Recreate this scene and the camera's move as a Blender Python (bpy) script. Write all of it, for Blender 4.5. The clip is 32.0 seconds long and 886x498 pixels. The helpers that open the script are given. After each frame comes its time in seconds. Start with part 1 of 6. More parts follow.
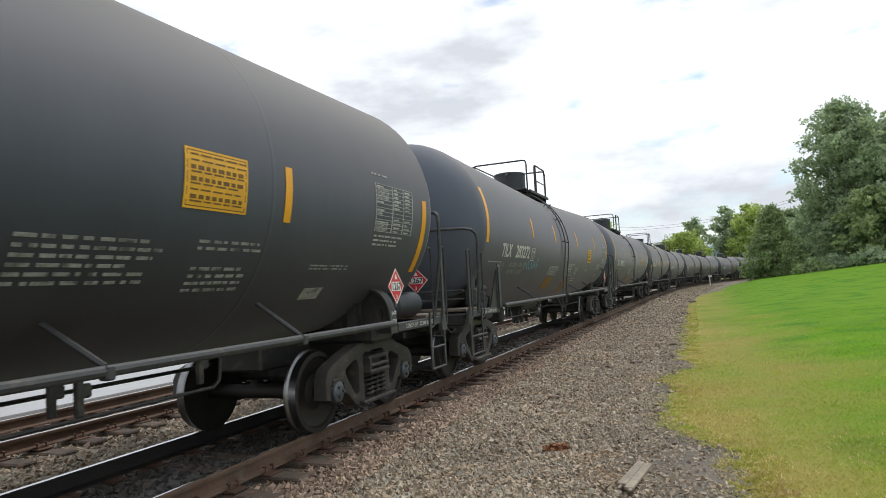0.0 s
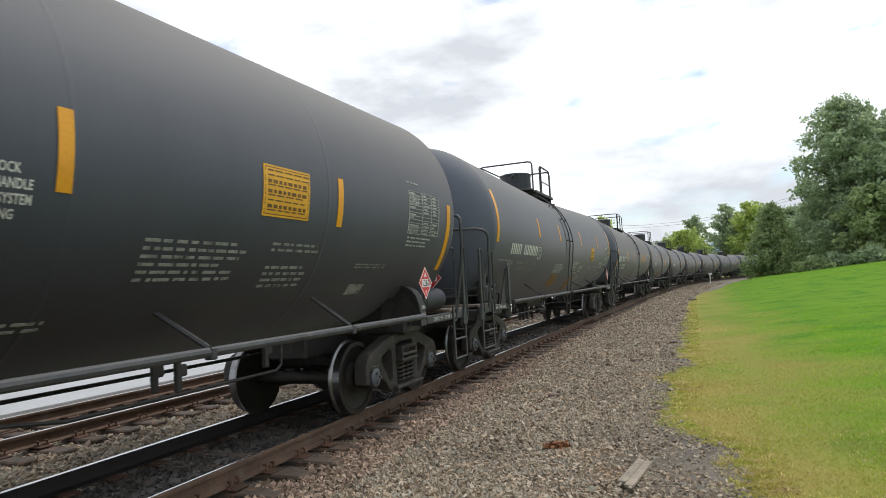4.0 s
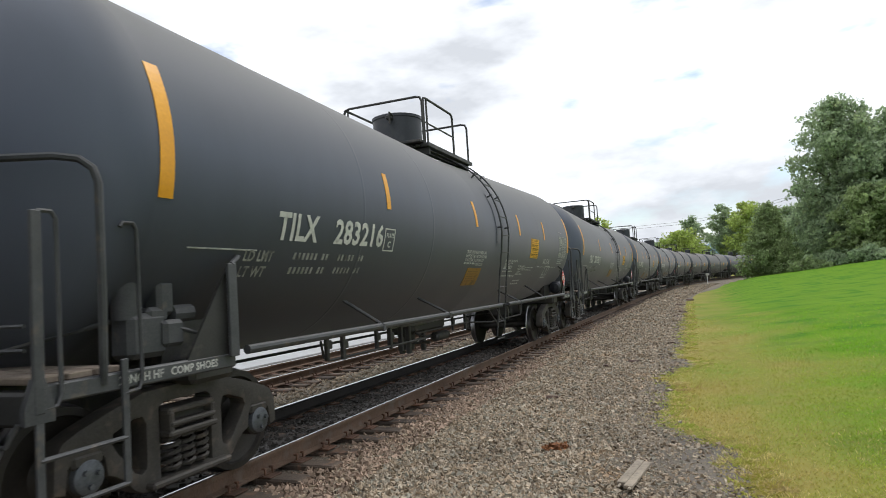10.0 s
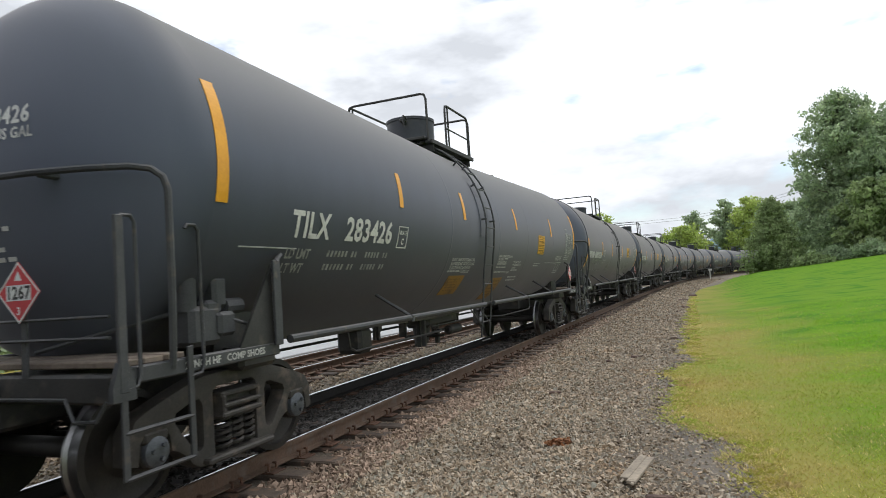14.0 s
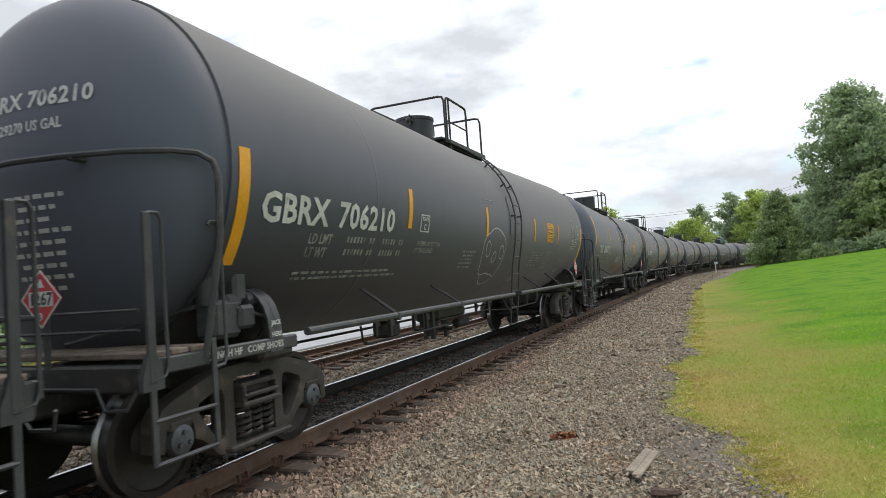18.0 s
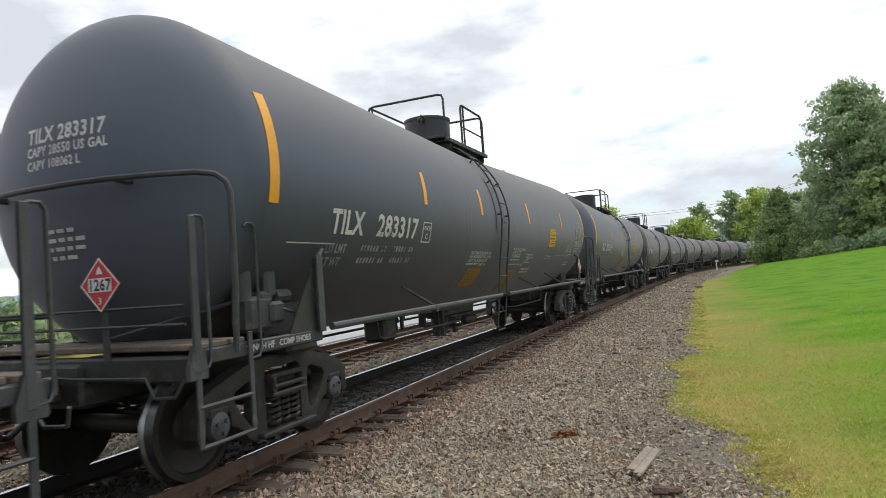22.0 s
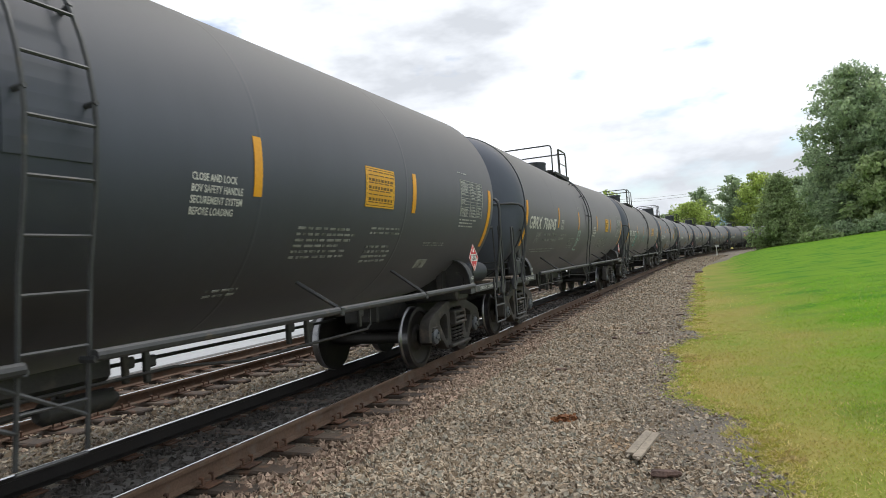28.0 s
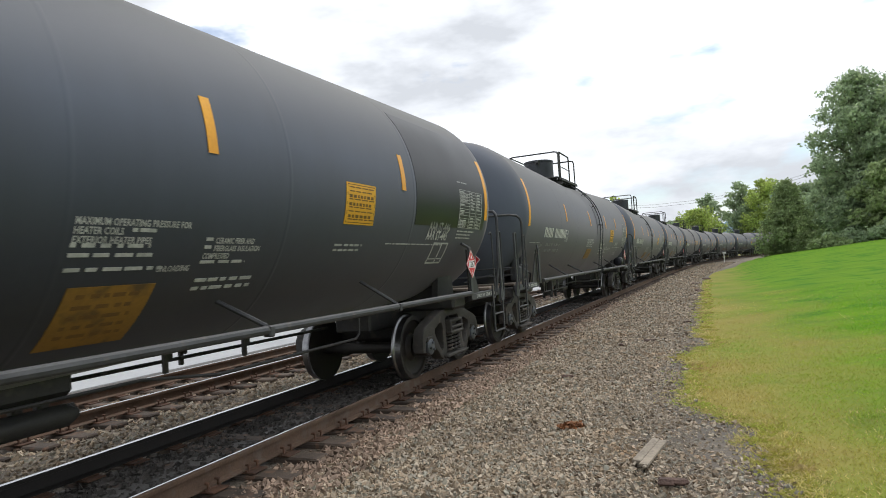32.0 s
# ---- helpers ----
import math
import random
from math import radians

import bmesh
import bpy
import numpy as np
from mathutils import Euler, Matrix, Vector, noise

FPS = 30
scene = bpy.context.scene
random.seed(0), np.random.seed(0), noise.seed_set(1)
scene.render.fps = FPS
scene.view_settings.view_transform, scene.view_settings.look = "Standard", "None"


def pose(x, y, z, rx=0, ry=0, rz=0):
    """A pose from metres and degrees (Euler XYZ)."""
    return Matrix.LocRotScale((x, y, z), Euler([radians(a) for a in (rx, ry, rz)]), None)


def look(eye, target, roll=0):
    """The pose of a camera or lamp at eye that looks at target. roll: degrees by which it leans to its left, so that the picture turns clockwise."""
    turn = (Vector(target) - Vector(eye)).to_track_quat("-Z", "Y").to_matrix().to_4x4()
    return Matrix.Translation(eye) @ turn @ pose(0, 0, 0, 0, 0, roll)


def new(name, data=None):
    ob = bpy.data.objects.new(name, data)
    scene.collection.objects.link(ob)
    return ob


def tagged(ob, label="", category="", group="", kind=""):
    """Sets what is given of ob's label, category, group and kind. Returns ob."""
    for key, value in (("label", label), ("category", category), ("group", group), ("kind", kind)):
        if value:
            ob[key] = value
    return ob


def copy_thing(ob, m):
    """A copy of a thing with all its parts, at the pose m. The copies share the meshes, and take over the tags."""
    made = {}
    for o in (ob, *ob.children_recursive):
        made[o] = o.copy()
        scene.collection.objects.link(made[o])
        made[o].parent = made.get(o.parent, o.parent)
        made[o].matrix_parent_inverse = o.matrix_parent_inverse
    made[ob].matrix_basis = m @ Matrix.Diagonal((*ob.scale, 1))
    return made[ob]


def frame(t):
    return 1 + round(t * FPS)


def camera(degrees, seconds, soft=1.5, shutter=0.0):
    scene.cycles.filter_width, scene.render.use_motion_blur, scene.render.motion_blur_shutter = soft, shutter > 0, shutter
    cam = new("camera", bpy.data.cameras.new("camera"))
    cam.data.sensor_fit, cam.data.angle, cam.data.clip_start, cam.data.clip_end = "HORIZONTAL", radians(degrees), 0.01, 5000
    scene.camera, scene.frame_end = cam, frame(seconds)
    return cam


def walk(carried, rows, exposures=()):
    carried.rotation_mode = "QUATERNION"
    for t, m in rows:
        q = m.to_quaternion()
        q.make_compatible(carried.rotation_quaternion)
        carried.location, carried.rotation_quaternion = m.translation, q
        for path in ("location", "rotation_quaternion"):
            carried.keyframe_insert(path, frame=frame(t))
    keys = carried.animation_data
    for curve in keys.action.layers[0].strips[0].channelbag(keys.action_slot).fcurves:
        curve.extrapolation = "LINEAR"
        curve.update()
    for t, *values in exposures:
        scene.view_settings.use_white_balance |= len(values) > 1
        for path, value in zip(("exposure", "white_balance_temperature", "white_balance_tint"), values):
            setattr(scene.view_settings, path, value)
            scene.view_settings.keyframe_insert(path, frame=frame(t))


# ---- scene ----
# Camera: hand-held beside the track, turning a little on the spot. The top of the rails is z = 0.
EYE = (0.0, 0.0, 1.568)
cam = camera(69.7, 32.0, 0.9, 0.04)
walk(cam, [(t, pose(*EYE, a, b, c)) for t, a, b, c in [
    (0, 93.43, 3.19, 21.66), (0.5, 93.43, 3.28, 21.61), (1, 93.42, 3.35, 21.56), (1.5, 93.38, 3.36, 21.53),
    (2, 93.35, 3.36, 21.55), (2.5, 93.32, 3.32, 21.58), (3, 93.29, 3.23, 21.61), (3.5, 93.26, 3.19, 21.67),
    (5.5, 93.26, 3.30, 21.66), (6, 93.26, 3.37, 21.61), (6.5, 93.25, 3.43, 21.58), (7, 93.28, 3.50, 21.55),
    (7.5, 93.34, 3.54, 21.50), (8, 93.37, 3.50, 21.47), (8.5, 93.37, 3.49, 21.47), (9, 93.38, 3.58, 21.48),
    (9.5, 93.41, 3.67, 21.48), (10, 93.45, 3.67, 21.47), (10.5, 93.45, 3.62, 21.44), (11, 93.42, 3.56, 21.43),
    (11.5, 93.36, 3.54, 21.45), (12, 93.28, 3.56, 21.47), (12.5, 93.21, 3.60, 21.52), (13, 93.17, 3.63, 21.57),
    (13.5, 93.14, 3.70, 21.61), (14, 93.11, 3.82, 21.69), (14.5, 93.06, 3.96, 21.80), (16.5, 93.04, 3.89, 21.83),
    (17, 92.87, 3.83, 21.99), (17.5, 92.73, 3.89, 22.10), (18, 92.63, 4.01, 22.13), (18.5, 92.56, 4.07, 22.15),
    (19, 92.55, 4.07, 22.17), (19.5, 92.58, 4.07, 22.19), (20, 92.59, 4.04, 22.21), (20.5, 92.60, 4.03, 22.21),
    (21, 92.59, 4.09, 22.21), (21.5, 92.56, 4.16, 22.21), (22, 92.52, 4.16, 22.20), (22.5, 92.47, 4.11, 22.16),
    (23, 92.27, 4.08, 22.10), (23.5, 91.85, 4.07, 22.04), (24, 91.44, 4.09, 22.03), (24.5, 91.27, 4.15, 22.06),
    (25, 91.26, 4.26, 22.12), (25.5, 91.26, 4.38, 22.19), (27.5, 91.16, 4.35, 22.21), (28, 91.22, 4.28, 22.22),
    (28.5, 91.30, 4.24, 22.26), (29, 91.38, 4.16, 22.32), (29.5, 91.45, 4.13, 22.41), (30, 91.50, 4.15, 22.49),
    (30.5, 91.56, 4.16, 22.53), (31, 91.63, 4.11, 22.60), (31.5, 91.70, 4.05, 22.69), (32, 91.79, 4.08, 22.78),
]])

# ---- light: bright broken overcast, sun veiled ahead and to the right ----
SUN_EL, SUN_AZ = 58.0, 25.0
world = bpy.data.worlds.new("world")
scene.world = world
world.use_nodes = True
wn, wl = world.node_tree.nodes, world.node_tree.links
wn.clear()
w_out, w_bg = wn.new("ShaderNodeOutputWorld"), wn.new("ShaderNodeBackground")
w_sky = wn.new("ShaderNodeTexSky")
w_sky.sky_type, w_sky.sun_disc = "NISHITA", False
w_sky.sun_elevation, w_sky.sun_rotation = radians(SUN_EL), radians(SUN_AZ)
w_tc, w_map = wn.new("ShaderNodeTexCoord"), wn.new("ShaderNodeMapping")
w_map.inputs["Scale"].default_value = (1.0, 1.0, 2.6)
w_n1, w_n2 = wn.new("ShaderNodeTexNoise"), wn.new("ShaderNodeTexNoise")
w_n1.inputs["Scale"].default_value, w_n1.inputs["Detail"].default_value, w_n1.inputs["Roughness"].default_value = 2.3, 6, 0.55
w_n2.inputs["Scale"].default_value, w_n2.inputs["Detail"].default_value, w_n2.inputs["Roughness"].default_value = 5.5, 5, 0.5
w_r1, w_r2 = wn.new("ShaderNodeValToRGB"), wn.new("ShaderNodeValToRGB")
w_r1.color_ramp.elements[0].position, w_r1.color_ramp.elements[0].color = 0.41, (0.60, 0.63, 0.68, 1)
w_r1.color_ramp.elements[1].position, w_r1.color_ramp.elements[1].color = 0.76, (1.60, 1.65, 1.73, 1)
w_r2.color_ramp.elements[0].position, w_r2.color_ramp.elements[0].color = 0.28, (0, 0, 0, 1)
w_r2.color_ramp.elements[1].position, w_r2.color_ramp.elements[1].color = 0.42, (1, 1, 1, 1)
w_mix, w_sc = wn.new("ShaderNodeMix"), wn.new("ShaderNodeMix")
w_mix.data_type = w_sc.data_type = "RGBA"
w_sc.blend_type = "MULTIPLY"
w_sc.inputs[0].default_value = 1.0
w_sc.inputs[7].default_value = (0.12, 0.12, 0.12, 1)
wl.new(w_tc.outputs["Generated"], w_map.inputs["Vector"])
for n in (w_n1, w_n2):
    wl.new(w_map.outputs["Vector"], n.inputs["Vector"])
wl.new(w_n1.outputs["Fac"], w_r1.inputs["Fac"])
wl.new(w_n2.outputs["Fac"], w_r2.inputs["Fac"])
wl.new(w_sky.outputs["Color"], w_sc.inputs[6])
wl.new(w_r2.outputs["Color"], w_mix.inputs[0])
wl.new(w_sc.outputs[2], w_mix.inputs[6])
wl.new(w_r1.outputs["Color"], w_mix.inputs[7])
wl.new(w_mix.outputs[2], w_bg.inputs["Color"])
w_bg.inputs["Strength"].default_value = 1.0
wl.new(w_bg.outputs["Background"], w_out.inputs["Surface"])

sun = new("sun", bpy.data.lights.new("sun", "SUN"))
sun.data.energy, sun.data.angle, sun.data.color = 1.7, radians(16), (1.0, 0.975, 0.94)
sun.matrix_world = look((0, 0, 0), (-math.sin(radians(SUN_AZ)) * math.cos(radians(SUN_EL)), -math.cos(radians(SUN_AZ)) * math.cos(radians(SUN_EL)), -math.sin(radians(SUN_EL))))
scene.view_settings.exposure = 0.27


# radius of the near rail's gentle first curve, its distance from the camera and the gauge
RADIUS, NEAR, GAUGE = 1559.2, -4.191, 1.505


# ---- materials ----
def mat(name, dark, light, rough=0.8, metal=0.0, scale=3.0, fine=40.0, bump=0.2, dist=0.01, spot=None, spot_at=0.62, spread=0.0, coords="Object", spec=0.5):
    """Two-scale noise between two colours, an optional third colour in patches, fine relief, a shade per object."""
    m = bpy.data.materials.new(name)
    m.use_nodes = True
    n, l = m.node_tree.nodes, m.node_tree.links
    b = n["Principled BSDF"]
    b.inputs["Metallic"].default_value = metal
    b.inputs["Specular IOR Level"].default_value = spec
    tc, inf, add = n.new("ShaderNodeTexCoord"), n.new("ShaderNodeObjectInfo"), n.new("ShaderNodeVectorMath")
    mul = n.new("ShaderNodeMath")
    mul.operation, mul.inputs[1].default_value = "MULTIPLY", 37.0
    l.new(inf.outputs["Random"], mul.inputs[0])
    l.new(tc.outputs[coords], add.inputs[0])
    if coords == "Object":
        l.new(mul.outputs[0], add.inputs[1])
    big, small = n.new("ShaderNodeTexNoise"), n.new("ShaderNodeTexNoise")
    big.inputs["Scale"].default_value, big.inputs["Detail"].default_value = scale, 5
    small.inputs["Scale"].default_value, small.inputs["Detail"].default_value = fine, 4
    for t in (big, small):
        l.new(add.outputs[0], t.inputs["Vector"])
    mixf = n.new("ShaderNodeMath")
    mixf.operation, mixf.use_clamp = "MULTIPLY_ADD", True
    l.new(big.outputs["Fac"], mixf.inputs[0])
    mixf.inputs[1].default_value = 0.6
    half = n.new("ShaderNodeMath")
    half.operation, half.inputs[1].default_value = "MULTIPLY", 0.4
    l.new(small.outputs["Fac"], half.inputs[0])
    l.new(half.outputs[0], mixf.inputs[2])
    ramp = n.new("ShaderNodeValToRGB")
    ramp.color_ramp.elements[0].position, ramp.color_ramp.elements[0].color = 0.34, (*dark, 1)
    ramp.color_ramp.elements[1].position, ramp.color_ramp.elements[1].color = 0.66, (*light, 1)
    l.new(mixf.outputs[0], ramp.inputs["Fac"])
    colour = ramp.outputs["Color"]
    if spot:
        patch, pr, mix = n.new("ShaderNodeTexNoise"), n.new("ShaderNodeValToRGB"), n.new("ShaderNodeMix")
        mix.data_type = "RGBA"
        patch.inputs["Scale"].default_value, patch.inputs["Detail"].default_value = scale * 1.7, 7
        off = n.new("ShaderNodeVectorMath")
        off.inputs[1].default_value = (3.1, 7.7, 1.3)
        l.new(add.outputs[0], off.inputs[0])
        l.new(off.outputs[0], patch.inputs["Vector"])
        l.new(patch.outputs["Fac"], pr.inputs["Fac"])
        pr.color_ramp.elements[0].position, pr.color_ramp.elements[1].position = spot_at - 0.06, spot_at + 0.08
        l.new(pr.outputs["Color"], mix.inputs[0])
        l.new(colour, mix.inputs[6])
        mix.inputs[7].default_value = (*spot, 1)
        colour = mix.outputs[2]
    if spread:
        hsv, mr = n.new("ShaderNodeHueSaturation"), n.new("ShaderNodeMapRange")
        mr.inputs["To Min"].default_value, mr.inputs["To Max"].default_value = 1 - spread, 1 + spread
        l.new(inf.outputs["Random"], mr.inputs["Value"])
        l.new(mr.outputs["Result"], hsv.inputs["Value"])
        l.new(colour, hsv.inputs["Color"])
        colour = hsv.outputs["Color"]
    l.new(colour, b.inputs["Base Color"])
    rr = n.new("ShaderNodeMapRange")
    rr.inputs["To Min"].default_value, rr.inputs["To Max"].default_value = max(rough - 0.13, 0.03), min(rough + 0.13, 1.0)
    l.new(big.outputs["Fac"], rr.inputs["Value"])
    l.new(rr.outputs["Result"], b.inputs["Roughness"])
    if bump:
        bp = n.new("ShaderNodeBump")
        bp.inputs["Strength"].default_value, bp.inputs["Distance"].default_value = bump, dist
        l.new(small.outputs["Fac"], bp.inputs["Height"])
        l.new(bp.outputs["Normal"], b.inputs["Normal"])
    return m


def island(m, spread=0.35, sat=0.1):
    """Vary the colour of a joined material piece by piece."""
    n, l = m.node_tree.nodes, m.node_tree.links
    b = n["Principled BSDF"]
    src = b.inputs["Base Color"].links[0].from_socket
    geo, hsv, mr = n.new("ShaderNodeNewGeometry"), n.new("ShaderNodeHueSaturation"), n.new("ShaderNodeMapRange")
    mr.inputs["To Min"].default_value, mr.inputs["To Max"].default_value = 1 - spread, 1 + spread
    l.new(geo.outputs["Random Per Island"], mr.inputs["Value"])
    l.new(mr.outputs["Result"], hsv.inputs["Value"])
    l.new(src, hsv.inputs["Color"])
    hsv.inputs["Saturation"].default_value = 1.0 + sat
    l.new(hsv.outputs["Color"], b.inputs["Base Color"])
    return m


def stone_mix(m):
    """Each broken stone takes one of several greys, tans and cool tints, with the material's own mottling over it."""
    n, l = m.node_tree.nodes, m.node_tree.links
    b = n["Principled BSDF"]
    src = b.inputs["Base Color"].links[0].from_socket
    geo, ramp, mix = n.new("ShaderNodeNewGeometry"), n.new("ShaderNodeValToRGB"), n.new("ShaderNodeMix")
    shades = ((0.0, (0.33, 0.28, 0.23)), (0.22, (0.86, 0.74, 0.60)), (0.42, (0.95, 0.93, 0.88)), (0.58, (0.74, 0.82, 0.80)), (0.74, (1.18, 1.02, 0.84)), (0.9, (1.22, 1.18, 1.10)), (1.0, (1.45, 1.38, 1.26)))
    while len(ramp.color_ramp.elements) < len(shades):
        ramp.color_ramp.elements.new(0.5)
    for e, (at, c) in zip(ramp.color_ramp.elements, shades):
        e.position, e.color = at, (*c, 1)
    l.new(geo.outputs["Random Per Island"], ramp.inputs["Fac"])
    mix.data_type, mix.blend_type = "RGBA", "MULTIPLY"
    mix.inputs[0].default_value = 1.0
    l.new(src, mix.inputs[6])
    l.new(ramp.outputs["Color"], mix.inputs[7])
    l.new(mix.outputs[2], b.inputs["Base Color"])
    return m


TANK = mat("tank_paint", (0.0140, 0.0165, 0.0205), (0.0210, 0.0242, 0.0295), 0.49, 0, 0.55, 14, 0.02, 0.004, (0.024, 0.025, 0.027), 0.62, 0.10, spec=0.4)
TANK_B = mat("tank_paint_worn", (0.0140, 0.0150, 0.0175), (0.0210, 0.0225, 0.0260), 0.50, 0, 0.6, 12, 0.03, 0.004, (0.028, 0.0275, 0.028), 0.60, 0.12, spec=0.4)


def dust_and_light(m, colour, z0, z1, most, ends=False):
    """Tone by height or on the dished ends: crown dust, elsewhere painted light; faintly streaked."""
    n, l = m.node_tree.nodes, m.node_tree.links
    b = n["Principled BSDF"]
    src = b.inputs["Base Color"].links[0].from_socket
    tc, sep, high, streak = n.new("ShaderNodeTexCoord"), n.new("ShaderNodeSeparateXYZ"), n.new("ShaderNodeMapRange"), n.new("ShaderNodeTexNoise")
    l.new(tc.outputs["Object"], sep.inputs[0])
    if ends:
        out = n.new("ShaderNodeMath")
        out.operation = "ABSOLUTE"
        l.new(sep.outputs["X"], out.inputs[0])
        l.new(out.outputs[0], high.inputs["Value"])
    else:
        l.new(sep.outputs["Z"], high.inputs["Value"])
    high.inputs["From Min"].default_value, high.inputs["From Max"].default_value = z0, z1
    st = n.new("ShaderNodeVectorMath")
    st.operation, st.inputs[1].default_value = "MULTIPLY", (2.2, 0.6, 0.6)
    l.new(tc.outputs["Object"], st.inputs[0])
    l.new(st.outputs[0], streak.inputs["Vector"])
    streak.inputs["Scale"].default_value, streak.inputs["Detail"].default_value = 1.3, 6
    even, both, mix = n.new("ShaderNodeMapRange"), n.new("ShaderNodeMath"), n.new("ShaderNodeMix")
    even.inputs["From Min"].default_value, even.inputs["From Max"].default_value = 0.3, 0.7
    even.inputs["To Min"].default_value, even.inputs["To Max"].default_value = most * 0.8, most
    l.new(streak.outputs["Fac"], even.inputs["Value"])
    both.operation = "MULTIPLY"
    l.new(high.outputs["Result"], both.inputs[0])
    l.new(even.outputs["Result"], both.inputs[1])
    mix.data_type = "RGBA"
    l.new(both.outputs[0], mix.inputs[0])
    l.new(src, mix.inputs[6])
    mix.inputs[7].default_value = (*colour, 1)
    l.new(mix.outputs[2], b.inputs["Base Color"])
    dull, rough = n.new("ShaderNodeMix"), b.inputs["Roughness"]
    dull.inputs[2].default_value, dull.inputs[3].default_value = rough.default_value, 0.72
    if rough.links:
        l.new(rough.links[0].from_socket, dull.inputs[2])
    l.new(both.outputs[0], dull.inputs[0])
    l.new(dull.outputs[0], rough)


# painted light on flanks and ends, brown dust on the crown
for paint, flank_light, crown, low in ((TANK, (0.080, 0.097, 0.140), (0.074, 0.069, 0.065), 2.8), (TANK_B, (0.080, 0.095, 0.132), (0.084, 0.071, 0.062), 2.45)):
    # paler from 1.45 m up: skylight on the flanks put into the colour
    dust_and_light(paint, flank_light, 1.45, 2.75, 0.80)
    dust_and_light(paint, crown, low, 3.75, 0.75)
    # dished ends painted paler, standing in for the sky's light on them
    dust_and_light(paint, (0.108, 0.122, 0.158), 7.55, 7.85, 0.75, True)
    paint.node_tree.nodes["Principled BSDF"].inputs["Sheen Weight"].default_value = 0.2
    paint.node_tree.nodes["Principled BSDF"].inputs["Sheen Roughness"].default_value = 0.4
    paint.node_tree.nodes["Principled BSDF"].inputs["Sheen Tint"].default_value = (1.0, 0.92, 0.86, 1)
FITTING = mat("fitting_paint", (0.016, 0.019, 0.027), (0.026, 0.030, 0.040), 0.5, 0, 2, 30, 0.08, 0.003, (0.036, 0.038, 0.042), 0.62)
IRON = mat("painted_iron", (0.012, 0.012, 0.012), (0.035, 0.034, 0.032), 0.6, 0, 4, 60, 0.15, 0.003, (0.06, 0.052, 0.043), 0.62, 0.2)
GREYIRON = mat("worn_grey_iron", (0.022, 0.024, 0.027), (0.055, 0.057, 0.060), 0.58, 0.0, 5, 70, 0.15, 0.003, (0.085, 0.072, 0.058), 0.66, 0.2)
TRUCK = mat("cast_truck", (0.016, 0.0145, 0.013), (0.039, 0.035, 0.030), 0.7, 0, 4, 60, 0.35, 0.005, (0.07, 0.055, 0.043), 0.62, 0.35)
WHEEL = mat("wheel_steel", (0.012, 0.011, 0.010), (0.035, 0.03, 0.026), 0.6, 0.3, 6, 60, 0.2, 0.003)
TREAD = mat("polished_tread", (0.16, 0.16, 0.165), (0.28, 0.28, 0.285), 0.33, 1.0, 8, 90, 0.05, 0.002)
CAPBLUE = mat("bearing_cap", (0.05, 0.056, 0.064), (0.13, 0.142, 0.158), 0.5, 0.4, 9, 60, 0.2, 0.003)
YELLOW = mat("reflective_yellow", (0.62, 0.27, 0.008), (0.78, 0.36, 0.012), 0.4, 0, 3, 40, 0.05, 0.002)
PLACARD = mat("yellow_placard", (0.60, 0.30, 0.012), (0.74, 0.39, 0.02), 0.5, 0, 3, 40, 0.05, 0.002)
PLACARD_OLD = mat("faded_placard", (0.19, 0.10, 0.014), (0.27, 0.14, 0.02), 0.6, 0, 3, 30, 0.05, 0.002, (0.1, 0.06, 0.02), 0.6)
INK = mat("placard_ink", (0.10, 0.05, 0.01), (0.18, 0.09, 0.015), 0.6, 0, 8, 60, 0)
WHITE = mat("stencil_white", (0.42, 0.42, 0.40), (0.66, 0.66, 0.63), 0.6, 0, 4, 40, 0.05, 0.002, (0.25, 0.25, 0.24), 0.66)
FAINT = mat("worn_stencil", (0.15, 0.155, 0.145), (0.34, 0.345, 0.325), 0.7, 0, 6, 50, 0.05, 0.002, (0.08, 0.08, 0.08), 0.58)
TABLE = mat("clear_stencil", (0.28, 0.285, 0.27), (0.50, 0.505, 0.48), 0.65, 0, 5, 45, 0.05, 0.002, (0.16, 0.165, 0.16), 0.66)
RED = mat("placard_red", (0.5, 0.02, 0.03), (0.62, 0.04, 0.05), 0.5, 0, 5, 40, 0)
PWHITE = mat("placard_white", (0.68, 0.68, 0.68), (0.8, 0.8, 0.8), 0.5, 0, 5, 40, 0)
BLACK = mat("placard_black", (0.01, 0.01, 0.01), (0.02, 0.02, 0.02), 0.5, 0, 5, 40, 0)
RAILTOP = mat("rail_polished", (0.50, 0.50, 0.51), (0.66, 0.66, 0.67), 0.24, 1.0, 3, 60, 0.05, 0.002)
RAILSIDE = mat("rail_rust", (0.070, 0.041, 0.026), (0.140, 0.087, 0.058), 0.85, 0.1, 3, 50, 0.3, 0.004, (0.12, 0.09, 0.07), 0.6, coords="Object")
RUST = mat("rusty_spike", (0.055, 0.03, 0.02), (0.12, 0.06, 0.035), 0.9, 0.1, 8, 60, 0.4, 0.004, None, 0.6, 0.3)
TIE = mat("creosoted_tie", (0.035, 0.026, 0.02), (0.095, 0.07, 0.052), 0.9, 0, 5, 70, 0.6, 0.008, (0.14, 0.08, 0.05), 0.6, 0.3)
GRAVEL = mat("ballast_bed", (0.072, 0.058, 0.044), (0.21, 0.174, 0.131), 0.95, 0, 0.9, 42, 1.0, 0.04, (0.22, 0.16, 0.11), 0.64)
STONE = stone_mix(mat("ballast_stone", (0.232, 0.202, 0.164), (0.375, 0.332, 0.272), 0.9, 0, 0.8, 60, 0.5, 0.006, (0.33, 0.26, 0.19), 0.66))
